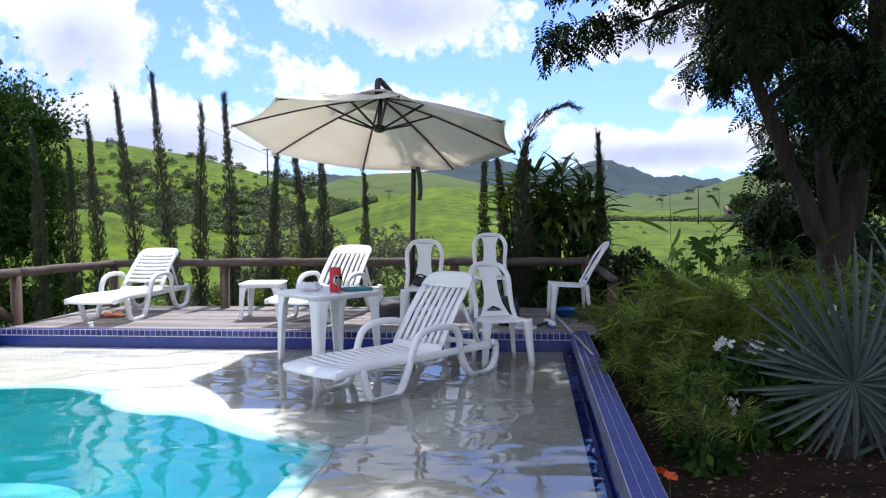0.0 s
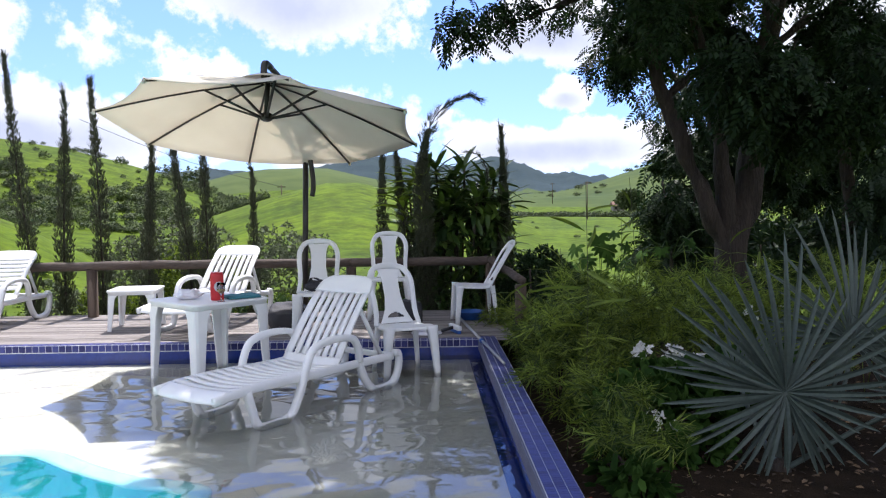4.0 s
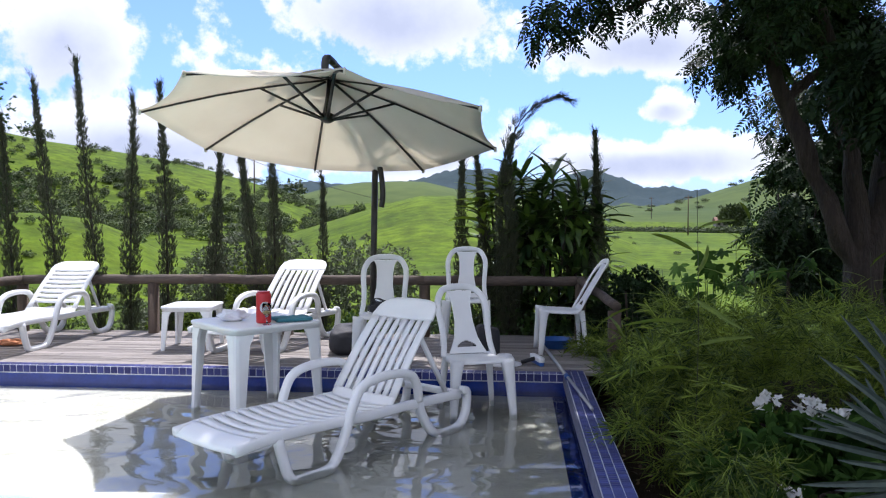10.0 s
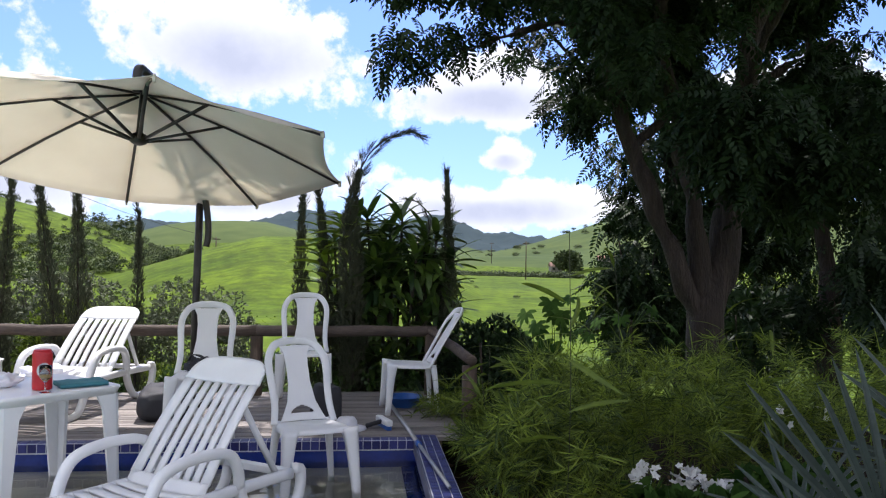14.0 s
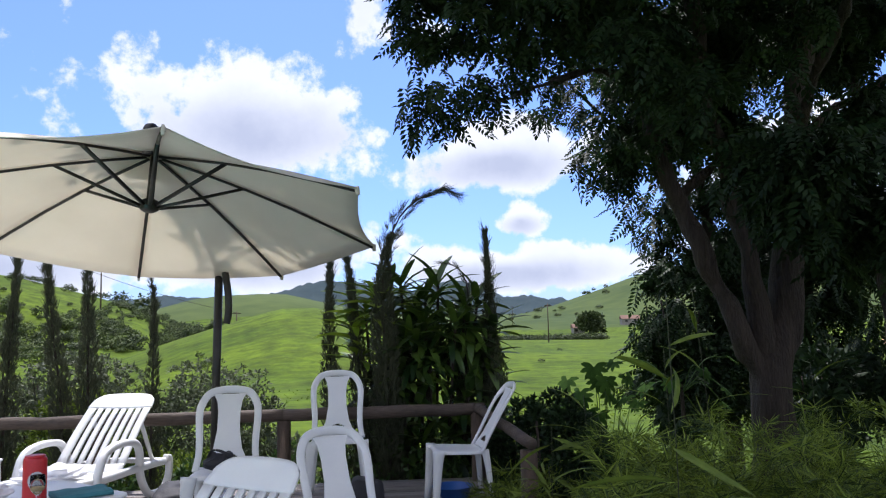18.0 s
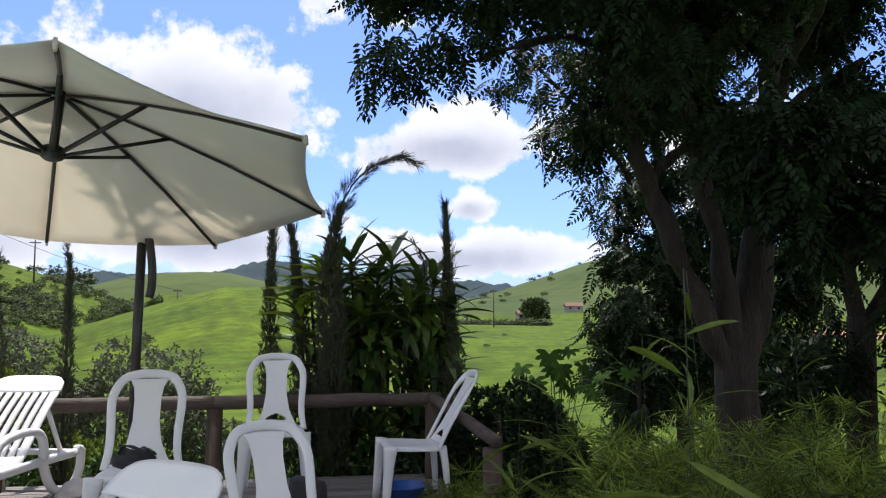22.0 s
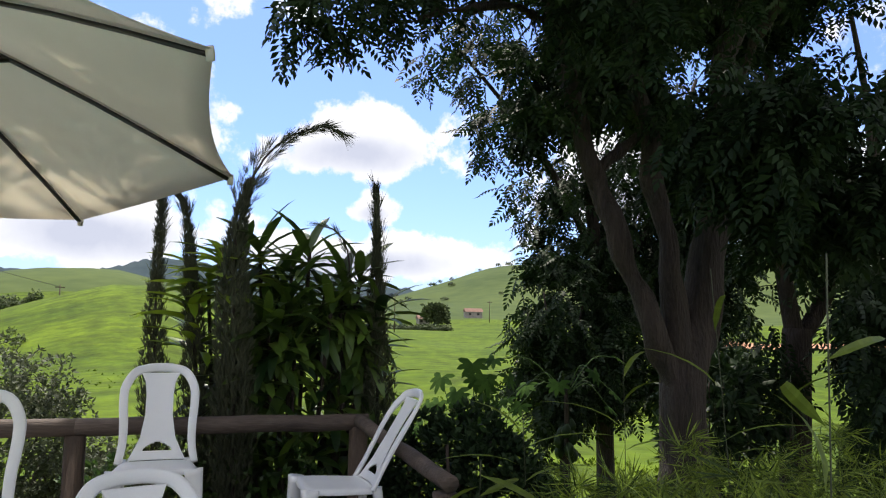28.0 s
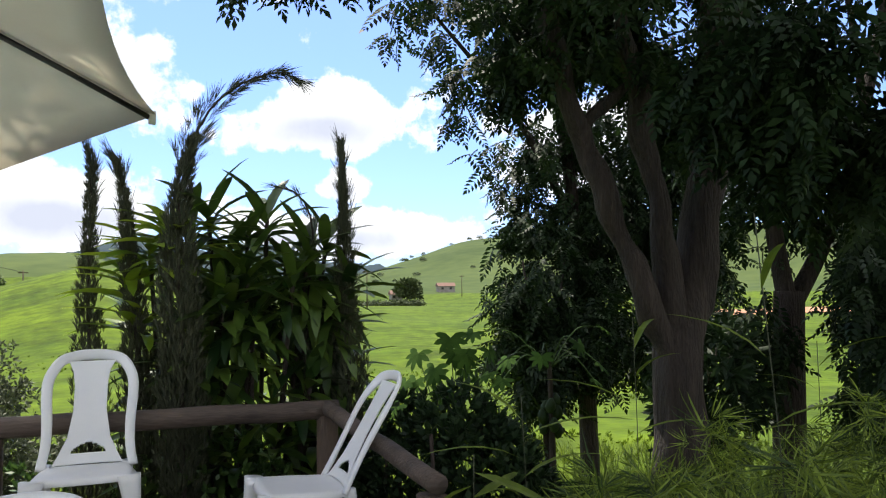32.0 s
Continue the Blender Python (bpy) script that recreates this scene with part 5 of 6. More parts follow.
# strap-leaved bush
strap_v, strap_f = leaf(0.40, 0.084, 0.28, 0.50, 4)
bush = thing("dracaena_bush", pose(0.36, 10.62, -1.9), "dense dark dracaena bush with glossy strap leaves behind the railing", "bush")
bm = bmesh.new()
mats = []
for i in range(72):
    if i < 9:                                  # the tallest rosettes along the top
        c = Vector((-0.40 + i * 0.125, rnd(-0.2, 0.1), 3.52 + 0.13 * math.sin(i * 2.1) - 0.055 * max(0, i - 4)))
    else:
        h = rnd(0.0, 1.0)
        a = rnd(math.pi, 2 * math.pi) if i % 4 else rnd(0, math.pi)
        wid = 0.70 * (1 - 0.36 * h ** 3)
        c = Vector((math.cos(a) * wid * rnd(0.75, 1.0), math.sin(a) * 0.42 * rnd(0.6, 1.0), 0.85 + 2.45 * h))
    sweep(bm, smooth_path([(c.x * 0.3, c.y * 0.3, 0), (c.x * 0.55, c.y * 0.5, c.z * 0.55), c], 4), 0.03, 0.03, sides=5, square=1)
    ax = (Vector((c.x * 0.9, c.y * 1.1, 0)) + Vector((0, 0, 0.75 if i >= 9 else 1.6))).normalized()
    s1 = ax.orthogonal().normalized()
    s2 = ax.cross(s1)
    for k in range(20 if i >= 9 else 26):
        u, ang = k / 22, k * 2.4 + rnd(-.3, .3)
        tilt = radians(72 - 95 * u)            # upright in the heart, spreading below
        d = ax * math.sin(tilt) + (s1 * math.cos(ang) + s2 * math.sin(ang)) * math.cos(tilt) - Vector((0, 0, 0.25 * u))
        mats.append(turned(c - ax * 0.28 * u, d, s=rnd(0.68, 1.08), roll=rnd(-.4, .4)))
for i in range(420):                           # older leaves inside and along the sides
    a, h = rnd(0, 6.28), rnd(0.05, 0.95)
    k = math.sqrt(rnd(0.1, 1.0)) * (1 - 0.4 * h ** 3)
    mats.append(turned(Vector((math.cos(a) * 0.62 * k, math.sin(a) * 0.36 * k, 0.6 + 2.6 * h)), (math.cos(a) * 0.7, math.sin(a) * 0.7, rnd(-1.2, 0.7)), s=rnd(0.6, 1.0), roll=rnd(-.6, .6)))
young = []
for hx, hz in ((-0.62, 3.52), (-0.52, 3.66), (-0.72, 3.34), (-0.66, 3.10), (-0.44, 3.50)):
    for k in range(15):
        ang = k * 2.4 + rnd(-.3, .3)
        d = Vector((math.cos(ang) - 0.25, math.sin(ang) * 0.8 - 0.15, rnd(0.05, 1.3)))
        young.append(turned(Vector((hx, -0.24, hz - 0.1 - 0.012 * k)), d, s=rnd(0.75, 1.05), roll=rnd(-.4, .4)))
    sweep(bm, smooth_path([(hx * 0.5, 0, 0.4), (hx * 0.8, -0.06, 1.8), (hx, -0.12, hz - 0.1)], 4), 0.03, 0.03, sides=6, square=1)
part("stem", bm, M_BARK, bush)
scatter("young_foliage", strap_v, strap_f, young, M_YOUNG, bush, "bright yellow green young leaves")
scatter("foliage", strap_v, strap_f, mats, M_DRACAENA, bush)

# the feathery tree beside the deck
spray_t = pinnate(0.33, 6, 0.052, 0.118, 0.34)
tree = thing("tree", pose(4.15, 11.4, -1.9), "large dark tree with forked brown trunk and drooping feathery leaves", "tree")
O = Vector((4.15, 11.4, -1.9))
limbs = [
    ("trunk", [(4.38, 11.8, -2.1), (4.39, 11.8, -0.4), (4.43, 11.8, 0.6), (4.64, 11.8, 1.3), (4.76, 11.8, 2.3), (4.9, 11.85, 3.4), (5.2, 11.9, 5.2), (5.4, 11.9, 6.4)], 0.55, 0.20),
    ("limb", [(4.42, 11.82, -0.1), (4.36, 11.78, 0.5), (4.11, 11.76, 1.05), (3.87, 11.8, 1.62), (3.60, 11.85, 2.38), (3.36, 11.85, 3.03), (3.22, 11.85, 3.55), (3.02, 11.85, 4.2), (2.4, 11.6, 6.0)], 0.26, 0.15),
    ("limb", [(4.43, 11.8, 0.0), (4.43, 11.76, 0.7), (4.34, 11.73, 1.4), (4.22, 11.75, 2.12), (4.08, 11.75, 2.72), (3.94, 11.75, 3.45), (3.80, 11.75, 4.1), (3.7, 11.7, 5.6)], 0.30, 0.13),
    ("limb", [(3.46, 11.84, 2.75), (3.66, 11.82, 2.95), (3.95, 11.78, 3.2)], 0.11, 0.08),
    ("limb", [(3.02, 11.85, 4.2), (2.3, 11.2, 4.1), (1.52, 10.5, 3.71), (1.15, 10.5, 3.54), (0.72, 10.45, 3.56), (0.45, 10.4, 3.4)], 0.08, 0.012),
    ("limb", [(2.3, 10.9, 6.0), (1.0, 10.4, 7.0), (-0.6, 10.0, 7.2)], 0.12, 0.03),
    ("limb", [(3.9, 11.2, 5.0), (3.0, 10.0, 6.6), (1.6, 8.8, 7.6), (0.6, 7.4, 8.0)], 0.16, 0.05),
    ("limb", [(2.9, 11.8, 4.5), (2.1, 11.2, 4.9), (1.0, 10.8, 4.9)], 0.06, 0.02),
    ("limb", [(4.50, 11.85, 0.1), (5.0, 12.1, -0.9), (5.3, 12.3, -1.9)], 0.22, 0.26),
    ("limb", [(4.95, 11.9, 3.4), (5.6, 12.0, 3.9), (6.3, 12.0, 4.3)], 0.13, 0.06),
    ("limb", [(4.9, 11.85, 3.5), (4.9, 10.8, 4.4), (4.5, 9.6, 4.6), (4.2, 8.8, 4.2)], 0.12, 0.04),
    # unseen limb, added to carry the shading canopy over the bed
    ("limb", [(5.2, 11.9, 5.2), (5.2, 9.5, 6.4), (4.9, 6.5, 7.1), (4.6, 3.0, 7.3), (4.3, 0.8, 7.1)], 0.18, 0.05),
]


def gnarl(bm, amp=0.030):
    """Furrows along the bark and swellings of the stem."""
    bm.normal_update()
    for v in bm.verts:
        q = v.co
        v.co = q + v.normal * (amp * noise.noise((q.x * 9, q.y * 9, q.z * 1.3)) + amp * 1.2 * noise.noise((q.x * 3, q.y * 3, q.z * 1.8)))
    return bm


for nm, pts, w0, w1 in limbs:
    pp = smooth_path([Vector(p) - O for p in pts], 12)
    pp = [p + Vector((noise.noise(p * 2.1), noise.noise(p * 2.1 + Vector((9, 0, 0))), 0)) * 0.07 for p in pp]
    part(nm, gnarl(sweep(bmesh.new(), pp, lambda k: w0 + (w1 - w0) * k, lambda k: w0 + (w1 - w0) * k, sides=26, square=0.95)), M_BARK, tree)


def inside(c, r):
    while True:
        p = Vector((rnd(-1, 1), rnd(-1, 1), rnd(-1, 1)))
        if 0.12 < p.length < 1:
            return Vector((c[0] + p.x * r[0], c[1] + p.y * r[1], c[2] + p.z * r[2]))


def crown(count, c, r, low, material, template, parent, origin, gap=0.0, scale=(0.75, 1.2), droop=0.75, per=5, front=False):
    mats = []
    while len(mats) < count:
        p = inside(c, r)
        if (not front and p.y < 12.1 and 2.9 < p.x < 5.6 and p.z < 6 and (p.z < 2.7 or rnd(0, 1) < 0.72)) or p.z < low(p) + rnd(-0.12, 0.18) or noise.noise(p * 0.85 + Vector((3, 1, 7))) < gap:
            continue
        for k in range(per):
            d = rdir(-0.6, 0.5) + Vector((0, 0, -droop * rnd(0.2, 1.2)))
            mats.append(turned(p + rdir() * 0.14 - origin, d, s=rnd(*scale), roll=rnd(-.8, .8)))
    return scatter("crown", *template, mats, material, parent)


def low_main(p):
    return float(np.interp(p.x, [-1.5, -0.3, 0.1, 0.6, 1.6, 2.35, 2.9, 3.2, 3.6, 5.7, 9.0], [6.2, 5.3, 4.6, 4.35, 4.3, 3.8, 3.1, 2.7, 2.2, 6.2, 6.8]))


crown(7600, (3.6, 11.2, 5.0), (3.8, 2.0, 3.2), low_main, M_TREELEAF, spray_t, tree, O, gap=-0.02, scale=(0.7, 1.1), per=9)
crown(90, (0.50, 10.3, 3.50), (0.42, 0.25, 0.22), lambda p: 3.0, M_TREELEAF, spray_t, tree, O, gap=-1, scale=(0.6, 0.9))
crown(50, (1.25, 10.6, 3.80), (0.45, 0.2, 0.2), lambda p: 3.0, M_TREELEAF, spray_t, tree, O, gap=-1, scale=(0.6, 0.9))
crown(1500, (5.0, 12.4, 4.0), (1.25, 1.0, 2.3), lambda p: 2.2, M_TREELEAF, spray_t, tree, O, gap=0.05)
crown(1000, (7.1, 11.2, 1.0), (1.05, 0.9, 1.5), lambda p: 0.15 + 0.5 * math.sin(p.x * 5), M_TREELEAF, spray_t, tree, O, gap=-0.02, droop=1.0)
crown(900, (6.0, 12.6, 5.0), (1.0, 0.6, 1.2), lambda p: 3.6, M_TREELEAF, spray_t, tree, O, gap=-0.05)
crown(480, (6.9, 12.8, 3.9), (0.8, 0.4, 0.7), lambda p: 3.0, M_TREELEAF, spray_t, tree, O, gap=-0.1)
crown(1400, (4.5, 12.75, 4.3), (1.4, 0.5, 1.7), lambda p: 2.6, M_TREELEAF, spray_t, tree, O, gap=-0.06)
crown(900, (4.3, 9.7, 2.6), (1.15, 0.8, 0.8), lambda p: float(np.interp(p.x, [3.2, 3.6, 4.2, 5.5], [2.9, 2.3, 1.8, 1.6])), M_TREELEAF, spray_t, tree, O, gap=-0.08, front=True)
# unseen canopy added above the view to darken the palm and soil
crown(4200, (4.6, 3.6, 7.0), (3.3, 4.4, 1.2), lambda p: 5.4, M_TREELEAF, spray_t, tree, O, gap=-0.24, scale=(1.2, 1.8))
crown(4300, (1.0, 10.0, 7.7), (2.7, 3.9, 1.4), lambda p: 6.2, M_TREELEAF, spray_t, tree, O, gap=-0.24, scale=(1.1, 1.7))
# overhead crown added to hold sky light off the palm and bushes
crown(2800, (4.3, 7.6, 6.6), (3.1, 3.7, 1.3), lambda p: 5.2, M_TREELEAF, spray_t, tree, O, gap=-0.2, scale=(0.8, 1.1))

tree2 = thing("tree", pose(7.05, 13.3, -2.0), "dark forked tree with drooping feathery leaves", "tree")
O2 = Vector((7.05, 13.3, -2.0))
for nm, pts, w0, w1 in (("trunk", [(7.0, 13.3, -2.2), (7.05, 13.3, 0.2), (7.1, 13.3, 1.2)], 0.40, 0.36),
                        ("limb", [(7.08, 13.3, 1.0), (6.9, 13.3, 2.0), (6.8, 13.3, 3.6), (6.6, 13.2, 5.6)], 0.24, 0.12),
                        ("limb", [(7.12, 13.3, 1.0), (7.6, 13.3, 1.7), (8.1, 13.3, 2.6), (8.9, 13.3, 5.2)], 0.24, 0.14),
                        ("limb", [(8.4, 13.3, 3.6), (8.3, 13.3, 4.6), (8.0, 13.2, 5.6)], 0.11, 0.06),
                        ("limb", [(8.9, 13.3, 5.2), (9.8, 13.2, 6.0), (10.8, 13.1, 6.4)], 0.12, 0.05)):
    pp = smooth_path([Vector(p) - O2 for p in pts], 7)
    part(nm, sweep(bmesh.new(), pp, lambda k: w0 + (w1 - w0) * k, lambda k: w0 + (w1 - w0) * k, sides=12, square=0.95), M_BARK, tree2)
crown(800, (8.4, 13.0, 5.2), (3.6, 1.8, 3.2), lambda p: 2.6 + 0.5 * math.sin(p.x * 2) if not 7.2 < p.x < 9.6 or p.z < 3.5 else 6.0, M_TREELEAF, spray_t, tree2, O2, gap=0.16)
crown(1300, (9.9, 12.6, 1.6), (1.9, 1.5, 2.4), lambda p: -1.0, M_TREELEAF, spray_t, tree2, O2, gap=-0.12)
# upper crown added out of view, only to shade the leaves beneath
crown(1500, (7.8, 13.2, 7.3), (2.8, 3.2, 1.2), lambda p: 6.7, M_TREELEAF, spray_t, tree2, O2, gap=-0.2, scale=(1.1, 1.7))
crown(150, (8.0, 13.0, 0.2), (0.5, 0.4, 1.0), lambda p: -1.2, M_TREELEAF, spray_t, tree2, O2, gap=-0.1, droop=1.2)
crown(700, (9.2, 13.4, 1.6), (0.9, 0.4, 1.9), lambda p: -1.2, M_TREELEAF, spray_t, tree2, O2, gap=-0.1, droop=1.2)
crown(800, (8.3, 12.3, 2.6), (1.2, 0.5, 0.7), lambda p: 2.0, M_TREELEAF, spray_t, tree2, O2, gap=-0.1)
crown(260, (7.6, 13.5, 2.4), (1.2, 0.4, 0.8), lambda p: 1.5, M_TREELEAF, spray_t, tree2, O2, gap=-0.1, droop=1.2)
crown(110, (6.35, 13.0, 0.7), (0.35, 0.4, 0.8), lambda p: -1.2, M_TREELEAF, spray_t, tree2, O2, gap=-0.1, droop=1.2)

lance_t = tuft(8, 0.24, 0.055, 0.9, 0.35, 7, 2)


def leafy(name, blobs, template, material, label, count, category="shrub", droop=0.4, scale=(0.7, 1.2), stems=10, base=-1.9):
    """A shrub: stems from the ground and clumps of leaves in one or more rounded masses."""
    c0 = Vector(blobs[0][0])
    t = thing(name, pose(c0.x, c0.y, base), label, category)
    o = Vector((c0.x, c0.y, base))
    bm, mats = bmesh.new(), []
    total = sum(r[0] * r[1] * r[2] for c, r in blobs)
    for c, r in blobs:
        for i in range(stems):
            e = Vector((c[0] + rnd(-.6, .6) * r[0], c[1] + rnd(-.6, .6) * r[1], c[2] + rnd(-.2, .7) * r[2])) - o
            s = Vector((c[0] - o.x + rnd(-.15, .15), c[1] - o.y + rnd(-.15, .15), -0.1))
            sweep(bm, smooth_path([s, s.lerp(e, 0.5) + Vector((0, 0, 0.1)), e], 3), 0.02, 0.02, sides=5, square=1)
        for i in range(int(count * r[0] * r[1] * r[2] / total)):
            d = rdir(-0.7, 1.0)
            k = rnd(0.3, 1.0) ** 0.5
            p = Vector((c[0] + d.x * r[0] * k, c[1] + d.y * r[1] * k, c[2] + d.z * r[2] * k))
            p += Vector((noise.noise(p * 2), noise.noise(p * 2 + Vector((5, 0, 0))), noise.noise(p * 2 + Vector((0, 5, 0))))) * 0.18
            mats.append(turned(p - o, d * 0.8 + rdir() * 0.5 + Vector((0, 0, -droop)), s=rnd(*scale), roll=rnd(0, 6)))
    tagged(part("stem", bm, M_BARK, t), kind="stuff")
    scatter("foliage", *template, mats, material, t)
    return t


# the dark trees that stand behind the forked one
def low_back(p):
    return float(np.interp(p.x, [1.9, 2.65, 3.7, 4.35, 4.75, 5.0, 5.3], [6.6, 5.35, 4.85, 4.05, 3.25, 2.6, -1.5]))


ZB = land(6.6, 17.6)
back = thing("tree", pose(6.6, 17.6, ZB), "broad dark tree with low hanging leaves behind the forked one", "tree")
OK = Vector((6.6, 17.6, ZB))
for pts, w0, w1 in (([(6.6, 17.6, ZB - 0.1), (6.5, 17.6, 1.0), (6.2, 17.6, 4.0), (5.5, 17.5, 7.5)], 0.34, 0.14), ([(6.4, 17.6, 2.4), (5.2, 17.5, 4.3), (3.6, 17.4, 6.0)], 0.16, 0.05),
                    ([(6.4, 17.6, 1.4), (7.6, 17.7, 3.2), (8.6, 17.7, 6.0)], 0.2, 0.07), ([(8.2, 17.9, ZB - 0.1), (8.4, 17.9, 1.5), (8.9, 17.8, 4.5)], 0.24, 0.10)):
    pp = smooth_path([Vector(p) - OK for p in pts], 6)
    part("trunk", sweep(bmesh.new(), pp, lambda k: w0 + (w1 - w0) * k, lambda k: w0 + (w1 - w0) * k, sides=8, square=1), M_BARK, back)
crown(1500, (6.2, 17.5, 6.0), (4.0, 1.1, 4.4), low_back, M_TREELEAF, spray_t, back, OK, gap=-0.02, scale=(0.8, 1.4))
crown(2400, (7.1, 17.6, 1.4), (2.4, 0.9, 3.2), lambda p: -0.35, M_TREELEAF, spray_t, back, OK, gap=-0.3, scale=(0.8, 1.4))
crown(1300, (8.7, 17.7, 2.4), (1.3, 0.8, 3.2), lambda p: 0.0, M_TREELEAF, spray_t, back, OK, gap=-0.3, scale=(0.8, 1.4))

ZU = land(5.3, 16.4)
under = thing("understorey_tree", pose(5.3, 16.4, ZU), "small dark tree with drooping leaves beside the big trunk", "tree")
OU = Vector((5.3, 16.4, ZU))
for e in ((4.8, 16.3, 1.7), (5.6, 16.4, 1.9), (4.7, 16.2, 0.3), (5.2, 16.3, 1.0), (6.0, 16.5, 0.9)):
    part("stem", sweep(bmesh.new(), smooth_path([Vector((5.3, 16.4, ZU - 0.1)) - OU, Vector((5.2, 16.4, -0.6)) - OU, Vector(e) - OU], 5), lambda k: 0.07 - 0.04 * k, lambda k: 0.07 - 0.04 * k, sides=6, square=1), M_BARK, under)
for n_c, c_, r_ in ((330, (5.2, 16.5, 1.35), (0.95, 0.6, 1.0)), (460, (5.2, 16.3, 0.35), (1.15, 0.7, 1.0)), (90, (4.75, 16.2, -0.6), (0.45, 0.5, 0.6)), (110, (6.2, 16.3, 0.6), (0.8, 0.5, 1.4))):
    crown(n_c, c_, r_, lambda p: -2.6, M_TREELEAF, spray_t, under, OU, gap=-0.12, scale=(0.8, 1.3), droop=0.55, per=5)
leafy("shrub", [((5.4, 12.7, 0.1), (0.6, 0.6, 1.0))], lance_t, M_TREELEAF, "dark drooping shrub between the tree trunks", 260, droop=0.7)
small_t = tuft(9, 0.075, 0.036, 1.1, 0.15, 9)
leafy("shrub", [((1.24, 8.95, 0.12), (0.30, 0.38, 0.64)), ((1.05, 9.75, -0.1), (0.3, 0.3, 0.66)), ((1.12, 8.3, -0.15), (0.18, 0.3, 0.36))], small_t, M_TREELEAF, "dark small-leaved shrub growing beside the deck's corner", 2400, droop=0.0)
leafy("shrub", [((0.15, 10.15, -0.1), (0.45, 0.2, 0.55)), ((-0.75, 10.6, -0.2), (0.45, 0.3, 0.45)), ((-1.9, 10.8, -0.5), (0.5, 0.35, 0.6)), ((-2.9, 10.7, -0.3), (0.5, 0.3, 0.6))], small_t, M_SHRUB, "low green shrub under the railing", 1300, droop=0.0)
big_t = tuft(10, 0.085, 0.030, 1.2, 0.15, 11)
scrub_t = tuft(8, 0.075, 0.028, 1.2, 0.15, 31)
leafy("green_bush", [((-3.35, 12.0, -0.1), (0.7, 0.5, 0.9)), ((-4.4, 11.8, -0.7), (0.8, 0.5, 0.8)), ((-2.5, 12.2, -0.6), (0.6, 0.5, 0.6))], small_t, M_BAMBOO, "bright green leafy bush beyond the railing", 4200, droop=0.0)
leafy("grey_scrub", [((-4.4, 14.2, -0.2), (1.3, 1.0, 1.3)), ((-2.5, 14.5, -0.4), (1.1, 1.0, 1.3)), ((-5.7, 13.6, -0.9), (1.0, 0.8, 0.9)), ((-1.6, 14.6, -1.0), (0.8, 0.8, 0.9))], scrub_t, M_GREYSHRUB, "grey green scrub with bare twigs on the slope beyond the railing", 7600, droop=0.0, stems=16)
leafy("dense_hedge", [((-8.5, 11.8, 0.4), (1.0, 0.8, 2.5)), ((-9.9, 11.2, 1.8), (1.1, 0.9, 4.0)), ((-7.6, 11.9, -0.7), (0.6, 0.6, 1.2))], big_t, M_LOBED, "dense dark hedge tree beside the deck", 12500, droop=0.1)
leaf_t = tuft(8, 0.085, 0.022, 1.3, 0.4, 13)
branch_tree("tree", -9.75, 12.6, -2.0, 7.0, 1.1, "slender tree with airy grey green crown behind the hedge", M_LOBED, leaf_t, 9000, (0.45, 0))

# fine-leaved bush along the coping
fine_t = tuft(11, 0.125, 0.0066, 0.8, 0.4, 15)
long_t = tuft(9, 0.18, 0.0080, 0.7, 0.6, 16, 2)
bam = thing("fine_leaved_bush", pose(1.7, 6.9, -0.33), "yellow green fine-leaved bush arching beside the pool coping", "bush")
OB = Vector((1.7, 6.9, -0.33))
bm, mats, longs = bmesh.new(), [], []
for i in range(900):
    x, y = rnd(0.74, 3.9), rnd(4.7, 9.0)
    if (x > 1.3 and y < 6.75 - 0.2 * rnd(0, 1)) or ((x > 1.15 or x < 0.88) and y < 6.15) or x < 0.80:
        continue
    clump = noise.noise((x * 1.5, y * 1.5, 2.0))
    if clump < rnd(-0.55, 0.05) or (x > 1.7 and y > 7.0 and rnd(0, 1) < 0.76):
        continue
    h = rnd(0.45, 1.0) * (0.95 + 0.35 * clump) * (0.55 if y < 6.2 else 1.0) * (0.8 if x < 1.1 else 1.0) * (0.55 if y > 7.7 and x < 1.7 else 1.0)
    d = Vector((rnd(-1, 0.8) if x > 1.0 else rnd(-0.7, 1), rnd(-1.0, 0.5), 0)) * rnd(0.1, 0.42)
    s = Vector((x, y, -0.33)) - OB
    pts = smooth_path([s, s + d * 0.3 + Vector((0, 0, h * 0.6)), s + d + Vector((0, 0, h)), s + d * 1.7 + Vector((0, 0, h * 0.93))], 4)
    if i % 3 == 0:
        sweep(bm, pts, 0.007, 0.007, sides=4, square=1)
    for k in range(19):
        u = rnd(0.25, 1.0)
        j = min(int(u * (len(pts) - 1)), len(pts) - 2)
        p = pts[j].lerp(pts[j + 1], rnd(0, 1)) + rdir() * 0.05
        m_ = turned(p, rdir(-0.3, 0.6) + d * 1.4 + Vector((0, -0.25, -0.1)), s=rnd(0.7, 1.2), roll=rnd(0, 6))
        (longs if k % 4 == 0 and u > 0.6 else mats).append(m_)
tagged(part("stem", bm, M_BAMBOO, bam), kind="stuff")
scatter("foliage", *fine_t, mats, M_BAMBOO, bam)
scatter("frond", *long_t, longs, M_BAMBOO, bam)
